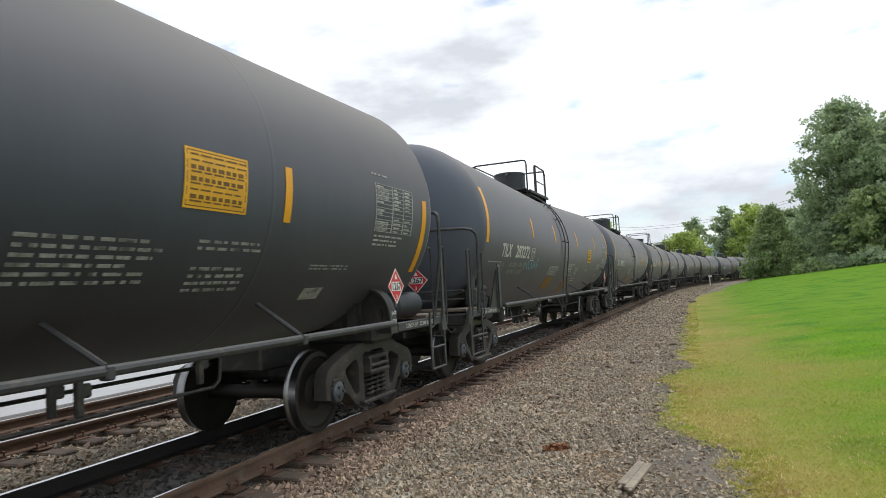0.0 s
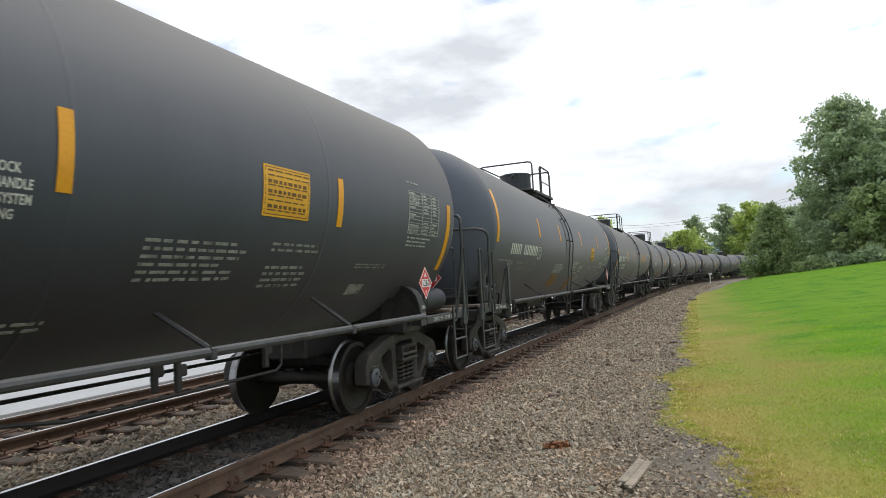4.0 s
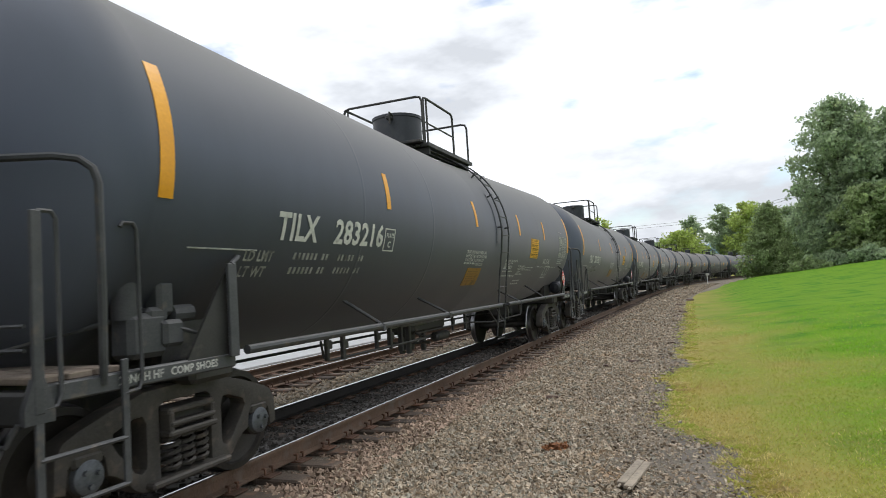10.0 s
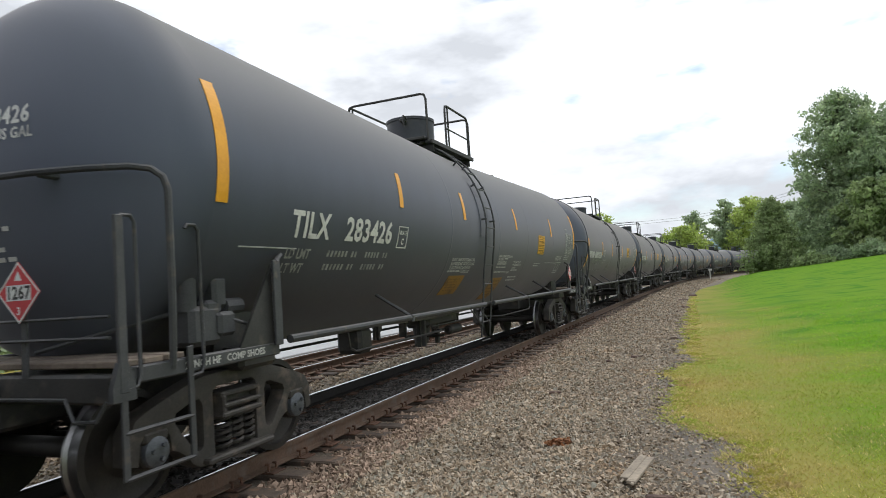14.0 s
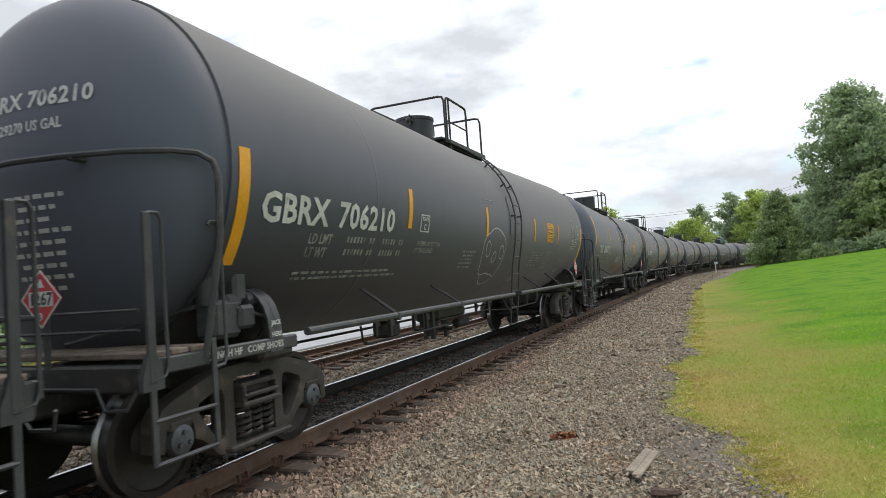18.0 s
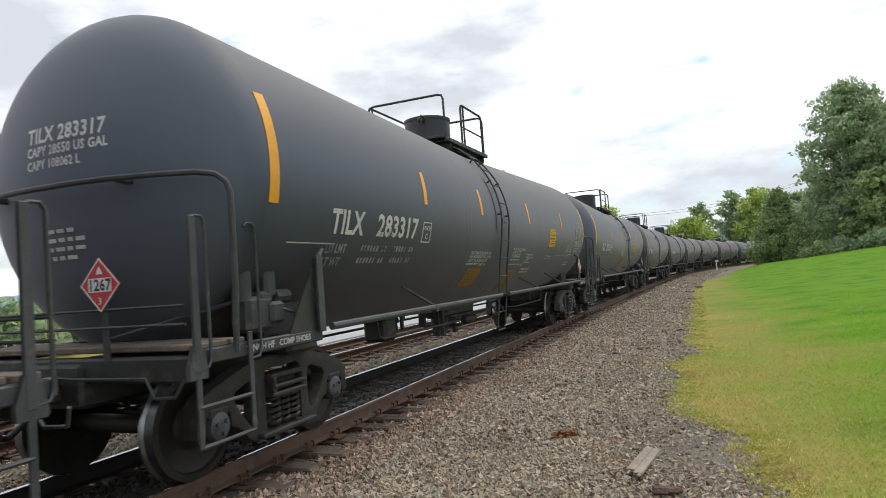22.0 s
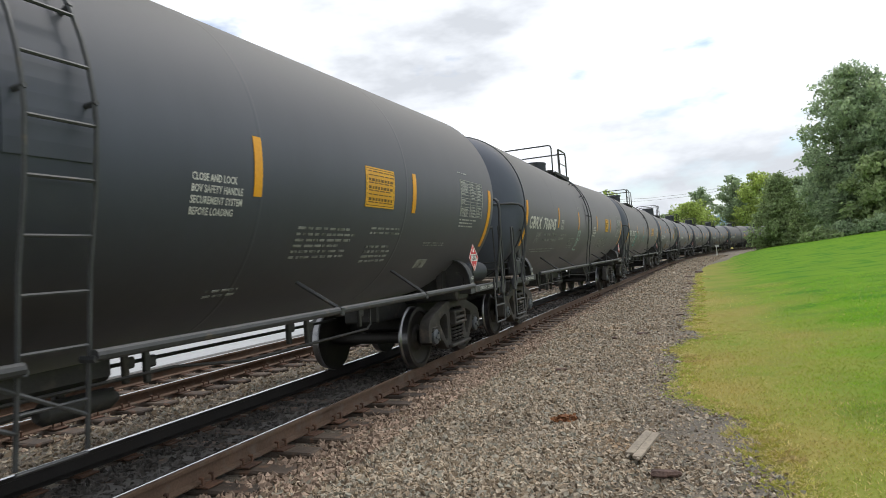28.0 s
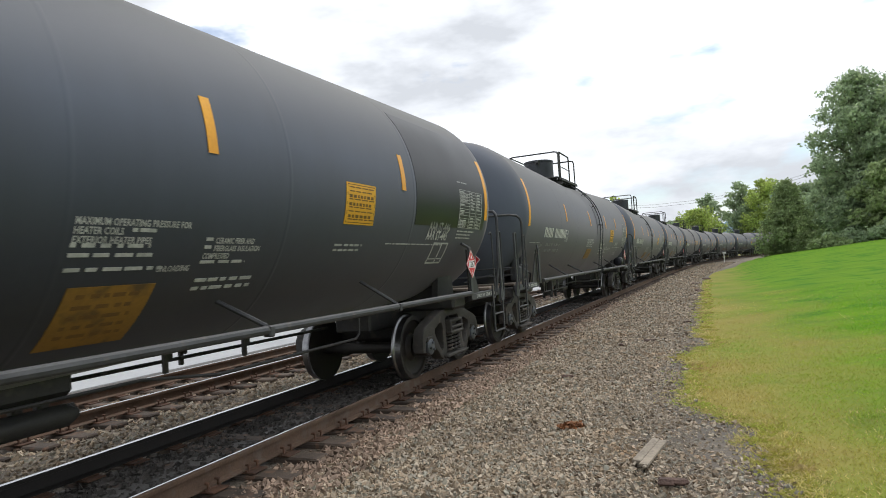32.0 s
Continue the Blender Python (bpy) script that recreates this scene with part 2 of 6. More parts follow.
RUSTY_STONE = island(mat("rust_stained_stone", (0.19, 0.135, 0.098), (0.34, 0.25, 0.185), 0.95, 0, 1.2, 60, 0.3, 0.006), 0.4, 0.0)
# between the rails its near-black holds oil and the train's painted shade
DARK_STONE = island(mat("dark_stone", (0.034, 0.030, 0.026), (0.08, 0.072, 0.064), 0.8, 0, 1.2, 60, 0.3, 0.006), 0.5, 0.0)
# near-black stands for shade on the far rail's sides under the train
RAIL_SHADE = mat("shaded_rail", (0.010, 0.009, 0.008), (0.025, 0.021, 0.018), 0.75, 0.1, 3, 50, 0.3, 0.004)


def dry_margin(m, dry, reach):
    """Grass turns yellow and straw-coloured in a ragged band along the ballast and in a few patches beyond."""
    n, l = m.node_tree.nodes, m.node_tree.links
    b = n["Principled BSDF"]
    src = b.inputs["Base Color"].links[0].from_socket
    tc, flat, far, off = n.new("ShaderNodeTexCoord"), n.new("ShaderNodeVectorMath"), n.new("ShaderNodeVectorMath"), n.new("ShaderNodeMapRange")
    flat.operation, flat.inputs[1].default_value = "MULTIPLY", (1, 1, 0)
    far.operation, far.inputs[1].default_value = "DISTANCE", (NEAR + RADIUS, 0, 0)
    l.new(tc.outputs["Object"], flat.inputs[0])
    l.new(flat.outputs[0], far.inputs[0])
    l.new(far.outputs["Value"], off.inputs["Value"])
    off.inputs["From Min"].default_value, off.inputs["From Max"].default_value = RADIUS - 3.2, RADIUS - 3.2 - reach
    off.inputs["To Min"].default_value, off.inputs["To Max"].default_value = 0.92, -0.16
    ahead, sep, near_far = n.new("ShaderNodeMapRange"), n.new("ShaderNodeSeparateXYZ"), n.new("ShaderNodeMath")
    l.new(tc.outputs["Object"], sep.inputs[0])
    l.new(sep.outputs["Y"], ahead.inputs["Value"])
    ahead.inputs["From Min"].default_value, ahead.inputs["From Max"].default_value = 9, 34
    ahead.inputs["To Min"].default_value, ahead.inputs["To Max"].default_value = 0.0, -0.34
    near_far.operation = "ADD"
    l.new(off.outputs["Result"], near_far.inputs[0])
    l.new(ahead.outputs["Result"], near_far.inputs[1])
    big, fine, mix = n.new("ShaderNodeTexNoise"), n.new("ShaderNodeTexNoise"), n.new("ShaderNodeMix")
    big.inputs["Scale"].default_value, big.inputs["Detail"].default_value = 0.42, 3
    fine.inputs["Scale"].default_value, fine.inputs["Detail"].default_value = 5.0, 6
    for t in (big, fine):
        l.new(tc.outputs["Object"], t.inputs["Vector"])
    a1, a2, cut = n.new("ShaderNodeMath"), n.new("ShaderNodeMath"), n.new("ShaderNodeMapRange")
    a1.operation, a1.inputs[1].default_value = "MULTIPLY_ADD", 1.5
    l.new(big.outputs["Fac"], a1.inputs[0])
    l.new(near_far.outputs[0], a1.inputs[2])
    a2.operation, a2.inputs[1].default_value = "MULTIPLY_ADD", 0.5
    l.new(fine.outputs["Fac"], a2.inputs[0])
    l.new(a1.outputs[0], a2.inputs[2])
    cut.inputs["From Min"].default_value, cut.inputs["From Max"].default_value = 0.85, 1.75
    l.new(a2.outputs[0], cut.inputs["Value"])
    mix.data_type = "RGBA"
    l.new(cut.outputs["Result"], mix.inputs[0])
    l.new(src, mix.inputs[6])
    mix.inputs[7].default_value = (*dry, 1)
    l.new(mix.outputs[2], b.inputs["Base Color"])
    return m


GRASS = dry_margin(mat("lawn", (0.082, 0.172, 0.010), (0.118, 0.222, 0.015), 0.95, 0, 0.5, 26, 0.2, 0.015, (0.052, 0.150, 0.010), 0.56, spec=0.05), (0.245, 0.210, 0.062), 4.6)


def thin_leaf(m, share):
    """Let part of the light through a leaf or blade."""
    n, l = m.node_tree.nodes, m.node_tree.links
    b, out = n["Principled BSDF"], n["Material Output"]
    tr, mix = n.new("ShaderNodeBsdfTranslucent"), n.new("ShaderNodeMixShader")
    l.new(b.inputs["Base Color"].links[0].from_socket, tr.inputs["Color"])
    mix.inputs[0].default_value = share
    l.new(b.outputs[0], mix.inputs[1])
    l.new(tr.outputs[0], mix.inputs[2])
    l.new(mix.outputs[0], out.inputs["Surface"])
    return m


BLADE = thin_leaf(dry_margin(island(mat("grass_blade", (0.20, 0.42, 0.022), (0.29, 0.55, 0.034), 0.8, 0, 0.5, 3, 0, 0.01, (0.14, 0.36, 0.022), 0.56, spec=0.1), 0.34, 0.0), (0.50, 0.42, 0.125), 4.6), 0.4)
STRAW = thin_leaf(island(mat("straw_blade", (0.56, 0.48, 0.19), (0.76, 0.66, 0.30), 0.8, 0, 0.3, 5, 0, 0.01, (0.44, 0.30, 0.15), 0.62), 0.25, 0.0), 0.3)
FRINGE = thin_leaf(island(mat("fringe_blade", (0.42, 0.50, 0.09), (0.55, 0.60, 0.15), 0.8, 0, 0.4, 3, 0, 0.01, (0.48, 0.42, 0.10), 0.58, spec=0.1), 0.15, 0.0), 0.35)
DIRT = mat("gritty_earth", (0.050, 0.043, 0.036), (0.145, 0.122, 0.096), 0.95, 0, 1.2, 34, 0.45, 0.012)
ROAD = mat("pale_pavement", (0.27, 0.275, 0.28), (0.36, 0.365, 0.37), 0.85, 0, 0.4, 25, 0.2, 0.01)
WOOD = mat("grey_plank", (0.15, 0.125, 0.095), (0.33, 0.28, 0.215), 0.9, 0, 4, 35, 0.6, 0.006)
ROT = mat("rotten_wood", (0.045, 0.026, 0.021), (0.125, 0.078, 0.06), 0.92, 0, 6, 50, 0.8, 0.01)
DECK = mat("weathered_deck", (0.10, 0.078, 0.062), (0.23, 0.185, 0.145), 0.85, 0, 4, 35, 0.4, 0.006)
BARK = mat("bark", (0.05, 0.04, 0.03), (0.13, 0.105, 0.085), 0.95, 0, 3, 20, 0.8, 0.03)
LEAF = island(mat("leaf", (0.28, 0.365, 0.22), (0.40, 0.50, 0.30), 0.6, 0, 0.25, 3, 0, 0.01, (0.39, 0.47, 0.25), 0.62), 0.3, 0.0)
LEAF_D = island(mat("leaf_dark", (0.22, 0.30, 0.13), (0.33, 0.41, 0.18), 0.65, 0, 0.25, 3, 0, 0.01), 0.4, 0.0)
LEAF_L = island(mat("leaf_light", (0.30, 0.40, 0.11), (0.46, 0.55, 0.15), 0.6, 0, 0.2, 3, 0, 0.01), 0.35, 0.0)
RUSTLEAF = island(mat("rust_brown_leaf", (0.16, 0.06, 0.025), (0.30, 0.13, 0.05), 0.8, 0, 4, 20, 0), 0.35, 0.0)
for leafy, share in ((LEAF, 0.55), (LEAF_D, 0.5), (LEAF_L, 0.55)):
    thin_leaf(leafy, share)
FRESH = mat("fresh_black_paint", (0.0075, 0.008, 0.010), (0.010, 0.0105, 0.013), 0.42, 0, 0.6, 14, 0.02, 0.003)
STAIN = mat("pale_rain_stain", (0.30, 0.298, 0.29), (0.40, 0.396, 0.385), 0.5, 0, 2.0, 25, 0)
st_n, st_l = STAIN.node_tree.nodes, STAIN.node_tree.links
st_tc, st_noise, st_map = st_n.new("ShaderNodeTexCoord"), st_n.new("ShaderNodeTexNoise"), st_n.new("ShaderNodeMapRange")
st_noise.inputs["Scale"].default_value, st_noise.inputs["Detail"].default_value = 9.0, 5
st_l.new(st_tc.outputs["Object"], st_noise.inputs["Vector"])
st_map.inputs["From Min"].default_value, st_map.inputs["From Max"].default_value = 0.36, 0.72
st_map.inputs["To Max"].default_value = 0.34
st_l.new(st_noise.outputs["Fac"], st_map.inputs["Value"])
st_l.new(st_map.outputs["Result"], STAIN.node_tree.nodes["Principled BSDF"].inputs["Alpha"])
# distance haze mixed into the colour of the woods
HILL = mat("hazed_woods", (0.17, 0.27, 0.34), (0.22, 0.33, 0.40), 1.0, 0, 0.01, 0.08, 0, 1.0)
TEAL = mat("teal_spray", (0.05, 0.26, 0.25), (0.08, 0.36, 0.34), 0.6, 0, 3, 30, 0)
SKYBLUE = mat("sky_blue_spray", (0.10, 0.25, 0.32), (0.15, 0.34, 0.42), 0.6, 0, 3, 30, 0)
MINT = mat("mint_spray", (0.24, 0.36, 0.31), (0.34, 0.48, 0.42), 0.6, 0, 3, 30, 0)
CHALK = mat("chalk_white_spray", (0.42, 0.43, 0.42), (0.56, 0.57, 0.56), 0.6, 0, 3, 30, 0)
SILVER = mat("silver_spray", (0.30, 0.31, 0.30), (0.45, 0.46, 0.44), 0.5, 0.2, 3, 30, 0)


# ---- building blocks ----
class Build:
    """Vertices and faces of one part."""

    def __init__(self):
        self.v, self.f, self.k, self.now = [], [], [], 0

    def add(self, vs, fs):
        o = len(self.v)
        self.v += [tuple(p) for p in vs]
        self.f += [tuple(i + o for i in q) for q in fs]
        self.k += [self.now] * len(fs)
        return self

    def box(self, c, s, b=0.0, turn=None):
        hx, hy, hz = s[0] / 2, s[1] / 2, s[2] / 2
        b = min(b, hx * 0.8, hy * 0.8, hz * 0.8)
        vs, fs = [], []
        if b <= 0:
            vs = [(x, y, z) for x in (-hx, hx) for y in (-hy, hy) for z in (-hz, hz)]
            fs = [(0, 1, 3, 2), (4, 6, 7, 5), (0, 4, 5, 1), (2, 3, 7, 6), (0, 2, 6, 4), (1, 5, 7, 3)]
        else:
            bm = bmesh.new()
            for x in (-1, 1):
                for y in (-1, 1):
                    for z in (-1, 1):
                        bm.verts.new((x * hx, y * (hy - b), z * (hz - b)))
                        bm.verts.new((x * (hx - b), y * hy, z * (hz - b)))
                        bm.verts.new((x * (hx - b), y * (hy - b), z * hz))
            bmesh.ops.convex_hull(bm, input=list(bm.verts))
            bm.verts.index_update()
            vs = [tuple(p.co) for p in bm.verts]
            fs = [tuple(p.index for p in q.verts) for q in bm.faces]
            bm.free()
        m = turn or Matrix()
        return self.add([tuple(m @ Vector(p) + Vector(c)) for p in vs], fs)

    def tube(self, pts, r, n=8, caps=True):
        pts = [Vector(p) for p in pts]
        rings = []
        up = None
        for i, p in enumerate(pts):
            a = pts[max(i - 1, 0)]
            c = pts[min(i + 1, len(pts) - 1)]
            d = (c - a).normalized()
            if up is None:
                up = Vector((0, 0, 1)) if abs(d.z) < 0.9 else Vector((1, 0, 0))
            side = d.cross(up).normalized()
            up = side.cross(d).normalized()
            rr = r[i] if isinstance(r, (list, tuple)) else r
            rings.append([p + (side * math.cos(t) + up * math.sin(t)) * rr for t in (2 * math.pi * k / n for k in range(n))])
        vs = [tuple(q) for ring in rings for q in ring]
        fs = [(i * n + k, i * n + (k + 1) % n, (i + 1) * n + (k + 1) % n, (i + 1) * n + k) for i in range(len(pts) - 1) for k in range(n)]
        if caps:
            fs += [tuple(range(n - 1, -1, -1)), tuple((len(pts) - 1) * n + k for k in range(n))]
        return self.add(vs, fs)

    def lathe(self, prof, axis="x", n=24, at=(0, 0, 0), keys=None):
        """prof: (place along the axis, radius) pairs."""
        vs, fs = [], []
        for a, r in prof:
            for k in range(n):
                t = 2 * math.pi * k / n
                c, s = r * math.cos(t), r * math.sin(t)
                vs.append({"x": (a, c, s), "y": (s, a, c), "z": (c, s, a)}[axis])
        vs = [(x + at[0], y + at[1], z + at[2]) for x, y, z in vs]
        old = self.now
        for i in range(len(prof) - 1):
            self_f = [(i * n + k, i * n + (k + 1) % n, (i + 1) * n + (k + 1) % n, (i + 1) * n + k) for k in range(n)]
            fs.append(self_f)
        base = len(self.v)
        self.v += vs
        for i, row in enumerate(fs):
            self.f += [tuple(j + base for j in q) for q in row]
            self.k += [keys[i] if keys else old] * len(row)
        for ring, flip in ((0, True), (len(prof) - 1, False)):
            if prof[ring][1] > 1e-4:
                q = [base + ring * n + k for k in range(n)]
                self.f.append(tuple(reversed(q)) if flip else tuple(q))
                self.k.append(keys[0 if flip else -1] if keys else old)
        return self

    def prism(self, poly, y0, y1):
        """A polygon in (x, z) between two values of y."""
        n = len(poly)
        vs = [(x, y0, z) for x, z in poly] + [(x, y1, z) for x, z in poly]
        return self.add(vs, [tuple(range(n)), tuple(range(2 * n - 1, n - 1, -1))] + [(k, n + k, n + (k + 1) % n, (k + 1) % n) for k in range(n)])


def mesh_of(name, b, mats, smooth=35):
    me = bpy.data.meshes.new(name)
    me.from_pydata(b.v, [], b.f)
    for m in mats if isinstance(mats, (list, tuple)) else (mats,):
        me.materials.append(m)
    if any(b.k):
        me.polygons.foreach_set("material_index", b.k)
    bm = bmesh.new()
    bm.from_mesh(me)
    bmesh.ops.recalc_face_normals(bm, faces=bm.faces)
    bm.to_mesh(me)
    bm.free()
    if smooth:
        me.shade_smooth()
        me.set_sharp_from_angle(angle=radians(smooth))
    return me


def part(name, b, material, parent, label="", smooth=35):
    ob = new(name, mesh_of(name, b, material, smooth))
    ob.parent = parent
    if label:
        ob["label"] = label
    return ob


def thing(name, label, category, group="", kind=""):
    return tagged(new(name), label, category, group, kind)


# ---- the line of the track ----
CENTRE = -GAUGE / 2


# the near rail bends gently at first, tightens to a curve of 260 m ahead and straightens behind the trees
LINE_S = np.arange(-100.0, 720.0, 0.25)
LINE_K = 1 / RADIUS + (0.00383 - 1 / RADIUS) * np.clip((LINE_S - 47.5) / 51.4, 0, 1) - 0.00383 * np.clip((LINE_S - 170) / 30, 0, 1)
LINE_H = np.cumsum(LINE_K) * 0.25
LINE_H -= np.interp(0.0, LINE_S, LINE_H)
LINE_X, LINE_Y = np.cumsum(np.sin(LINE_H)) * 0.25, np.cumsum(np.cos(LINE_H)) * 0.25
LINE_X, LINE_Y = LINE_X - np.interp(0.0, LINE_S, LINE_X) + NEAR, LINE_Y - np.interp(0.0, LINE_S, LINE_Y)


def rail_line(s):
    """Place and heading of the near rail s metres along it; s may be an array."""
    return np.interp(s, LINE_S, LINE_X), np.interp(s, LINE_S, LINE_Y), np.interp(s, LINE_S, LINE_H)


def along(s, off=0.0, z=0.0):
    """A place s metres along the near rail, off metres to its right."""
    x, y, h = rail_line(s)
    return Vector((float(x + off * np.cos(h)), float(y - off * np.sin(h)), z))


def heading(s):
    return 90 - math.degrees(float(rail_line(s)[2]))


def ribbon(b, s0, s1, step, profile):
    """Sweep an (off, z) profile along the track, open at the sides."""
    count = max(2, int((s1 - s0) / step) + 1)
    n = len(profile)
    vs = [along(s0 + (s1 - s0) * i / (count - 1), o, z) for i in range(count) for o, z in profile]
    fs = [(i * n + k, i * n + k + 1, (i + 1) * n + k + 1, (i + 1) * n + k) for i in range(count - 1) for k in range(n - 1)]
    return b.add(vs, fs)


# ---- ground, beds, tracks ----
def off_of(x, y):
    """How far right of the near rail a place lies."""
    s = min(max(y, -90.0), 600.0)
    for turn in range(4):
        px, py, h = rail_line(s)
        s = min(max(s + (x - px) * math.sin(h) + (y - py) * math.cos(h), -90.0), 600.0)
    px, py, h = rail_line(s)
    return float((x - px) * math.cos(h) - (y - py) * math.sin(h))


def smooth(a, b, t):
    t = min(max((t - a) / (b - a), 0.0), 1.0)
    return t * t * (3 - 2 * t)


def lawn_height(o):
    """Height of the open ground by its distance to the right of the near rail."""
    if o < -6.9:
        return -0.42 - 0.5 * smooth(-16, -30, o)
    if o < 2.3:
        return -0.42
    return -0.42 + 0.078 * smooth(2.3, 3.1, o) + 0.042 * smooth(4.7, 6.0, o) + 0.062 * max(o - 4.7, 0.0) * smooth(4.7, 7.5, o) - 0.035 * max(o - 34, 0.0) * smooth(34, 50, o)


def far_rise(x, y):
    """The lawn climbs further on towards the trees."""
    o = off_of(x, y)
    return (0.5 + 0.036 * min(max(o - 8, 0.0), 40.0)) * smooth(25, 80, y) * smooth(4.5, 8.5, o)


def clamp_height(x, y):
    return min(max(lawn_height(off_of(x, y)) + far_rise(x, y), -1.2), 4.6) + 0.025 * noise.noise(Vector((x * 0.6, y * 0.6, 0)))


def spaced(near, far, step, grow):
    vals, v, d = [0.0], 0.0, step
    while v < far:
        v += d
        if v > near:
            d *= grow
        vals.append(v)
    return vals


xs = sorted({round(a + b, 3) for a in (0.0,) for b in [-v for v in spaced(18, 2600, 0.7, 1.35)] + spaced(30, 2600, 0.6, 1.3)})
ys = sorted({round(b, 3) for b in [-v for v in spaced(6, 2600, 1.0, 1.45)] + spaced(40, 2600, 0.7, 1.2)})
gb = Build()
gb.add([(x, y, clamp_height(x, y)) for y in ys for x in xs], [(j * len(xs) + i, j * len(xs) + i + 1, (j + 1) * len(xs) + i + 1, (j + 1) * len(xs) + i) for j in range(len(ys) - 1) for i in range(len(xs) - 1)])
ground = new("ground", mesh_of("ground", gb, GRASS, 60))
tagged(ground, "mown green lawn with dry yellow patches, rising gently", "ground", kind="structure")


def grass_edge(s):
    """How far right of the near rail the ballast gives way to grass."""
    def swell(at, wide):
        return math.exp(-((s - at) / wide) ** 2)

    ragged = 0.09 * noise.noise(Vector((s * 0.7, 1.1, 0))) + 0.10 * noise.noise(Vector((s * 2.3, 5.1, 0))) + 0.06 * noise.noise(Vector((s * 6.0, 2.1, 0)))
    return 3.68 + ragged + 0.95 * smooth(9.4, 5.6, s) - 0.5 * smooth(18, 45, s) + 1.9 * smooth(52, 80, s) - 1.6 * smooth(90, 150, s) + 0.36 * swell(14.1, 0.8) - 0.30 * swell(12.25, 0.45) + 0.34 * swell(7.5, 0.28)


def bed_height(o, s):
    if o < -6.2:
        return -0.24 - 0.16 * smooth(-6.2, -6.85, o)
    if -1.45 < o < -0.06:
        return -0.192
    if o < 0.55:
        return -0.25
    return -0.25 - 0.075 * smooth(0.55, 1.6, o) + 0.02 * noise.noise(Vector((s * 0.8, o * 0.8, 0)))


bb = Build()
S_BED = [-14 + 0.35 * i for i in range(160)] + [42 + 1.5 * i for i in range(130)]
OFFS = [-8.25, -7.2, -6.6, -6.2, -5.5, -4.5, -3.5, -2.6, -1.56, -0.7, -0.05, 0.55, 0.9, 1.3, 1.8, 2.4]
rows_bed = []
for s in S_BED:
    e = grass_edge(s)
    row = [(o, bed_height(o, s)) for o in OFFS] + [(e - 0.5, -0.318), (e - 0.02, -0.329), (e + 0.1, -0.36), (e + 0.4, -0.52)]
    rows_bed.append([along(s, o, z) for o, z in row])
n_row = len(rows_bed[0])
bb.add([p for r in rows_bed for p in r], [(j * n_row + i, j * n_row + i + 1, (j + 1) * n_row + i + 1, (j + 1) * n_row + i) for j in range(len(S_BED) - 1) for i in range(n_row - 1)])
# 1 is near-black: the pavement-side strip and the bed between the rails
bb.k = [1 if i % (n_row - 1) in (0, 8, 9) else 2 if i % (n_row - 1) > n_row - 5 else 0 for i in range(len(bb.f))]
bed = new("ballast_bed", mesh_of("ballast_bed", bb, [GRAVEL, DARK_STONE, DIRT], 60))
tagged(bed, "grey-brown crushed stone bed under both tracks", "ballast bed", kind="structure")

rb = Build()
ribbon(rb, -20, 260, 4.0, [(-15.5, -0.75), (-15.4, -0.385), (-11, -0.36), (-7.95, -0.375), (-7.9, -0.75)])
road = new("pavement", mesh_of("pavement", rb, ROAD, 40))
tagged(road, "pale grey pavement beyond the second track", "pavement", kind="structure")

RAIL_PROFILE = [(-0.07, -0.172), (-0.07, -0.160), (-0.012, -0.142), (-0.009, -0.045), (-0.035, -0.036), (-0.036, -0.008), (-0.028, 0.0), (0.0, 0.0015), (0.028, 0.0), (0.036, -0.008), (0.035, -0.036), (0.009, -0.045), (0.012, -0.142), (0.07, -0.160), (0.07, -0.172)]


def rail(parent, off, sides=RAILSIDE, worn=(6, 7)):
    b = Build()
    count = 100
    ss = [-16 + 240 * (i / (count - 1)) ** 1.3 for i in range(count)]
    n = len(RAIL_PROFILE)
    b.v = [tuple(along(s, off + o, z)) for s in ss for o, z in RAIL_PROFILE]
    for i in range(count - 1):
        for k in range(n - 1):
            b.f.append((i * n + k, i * n + k + 1, (i + 1) * n + k + 1, (i + 1) * n + k))
            b.k.append(1 if k in worn else 0)
    return part("rail", b, [sides, RAILTOP], parent, "rusty steel rail with a polished running surface", 30)


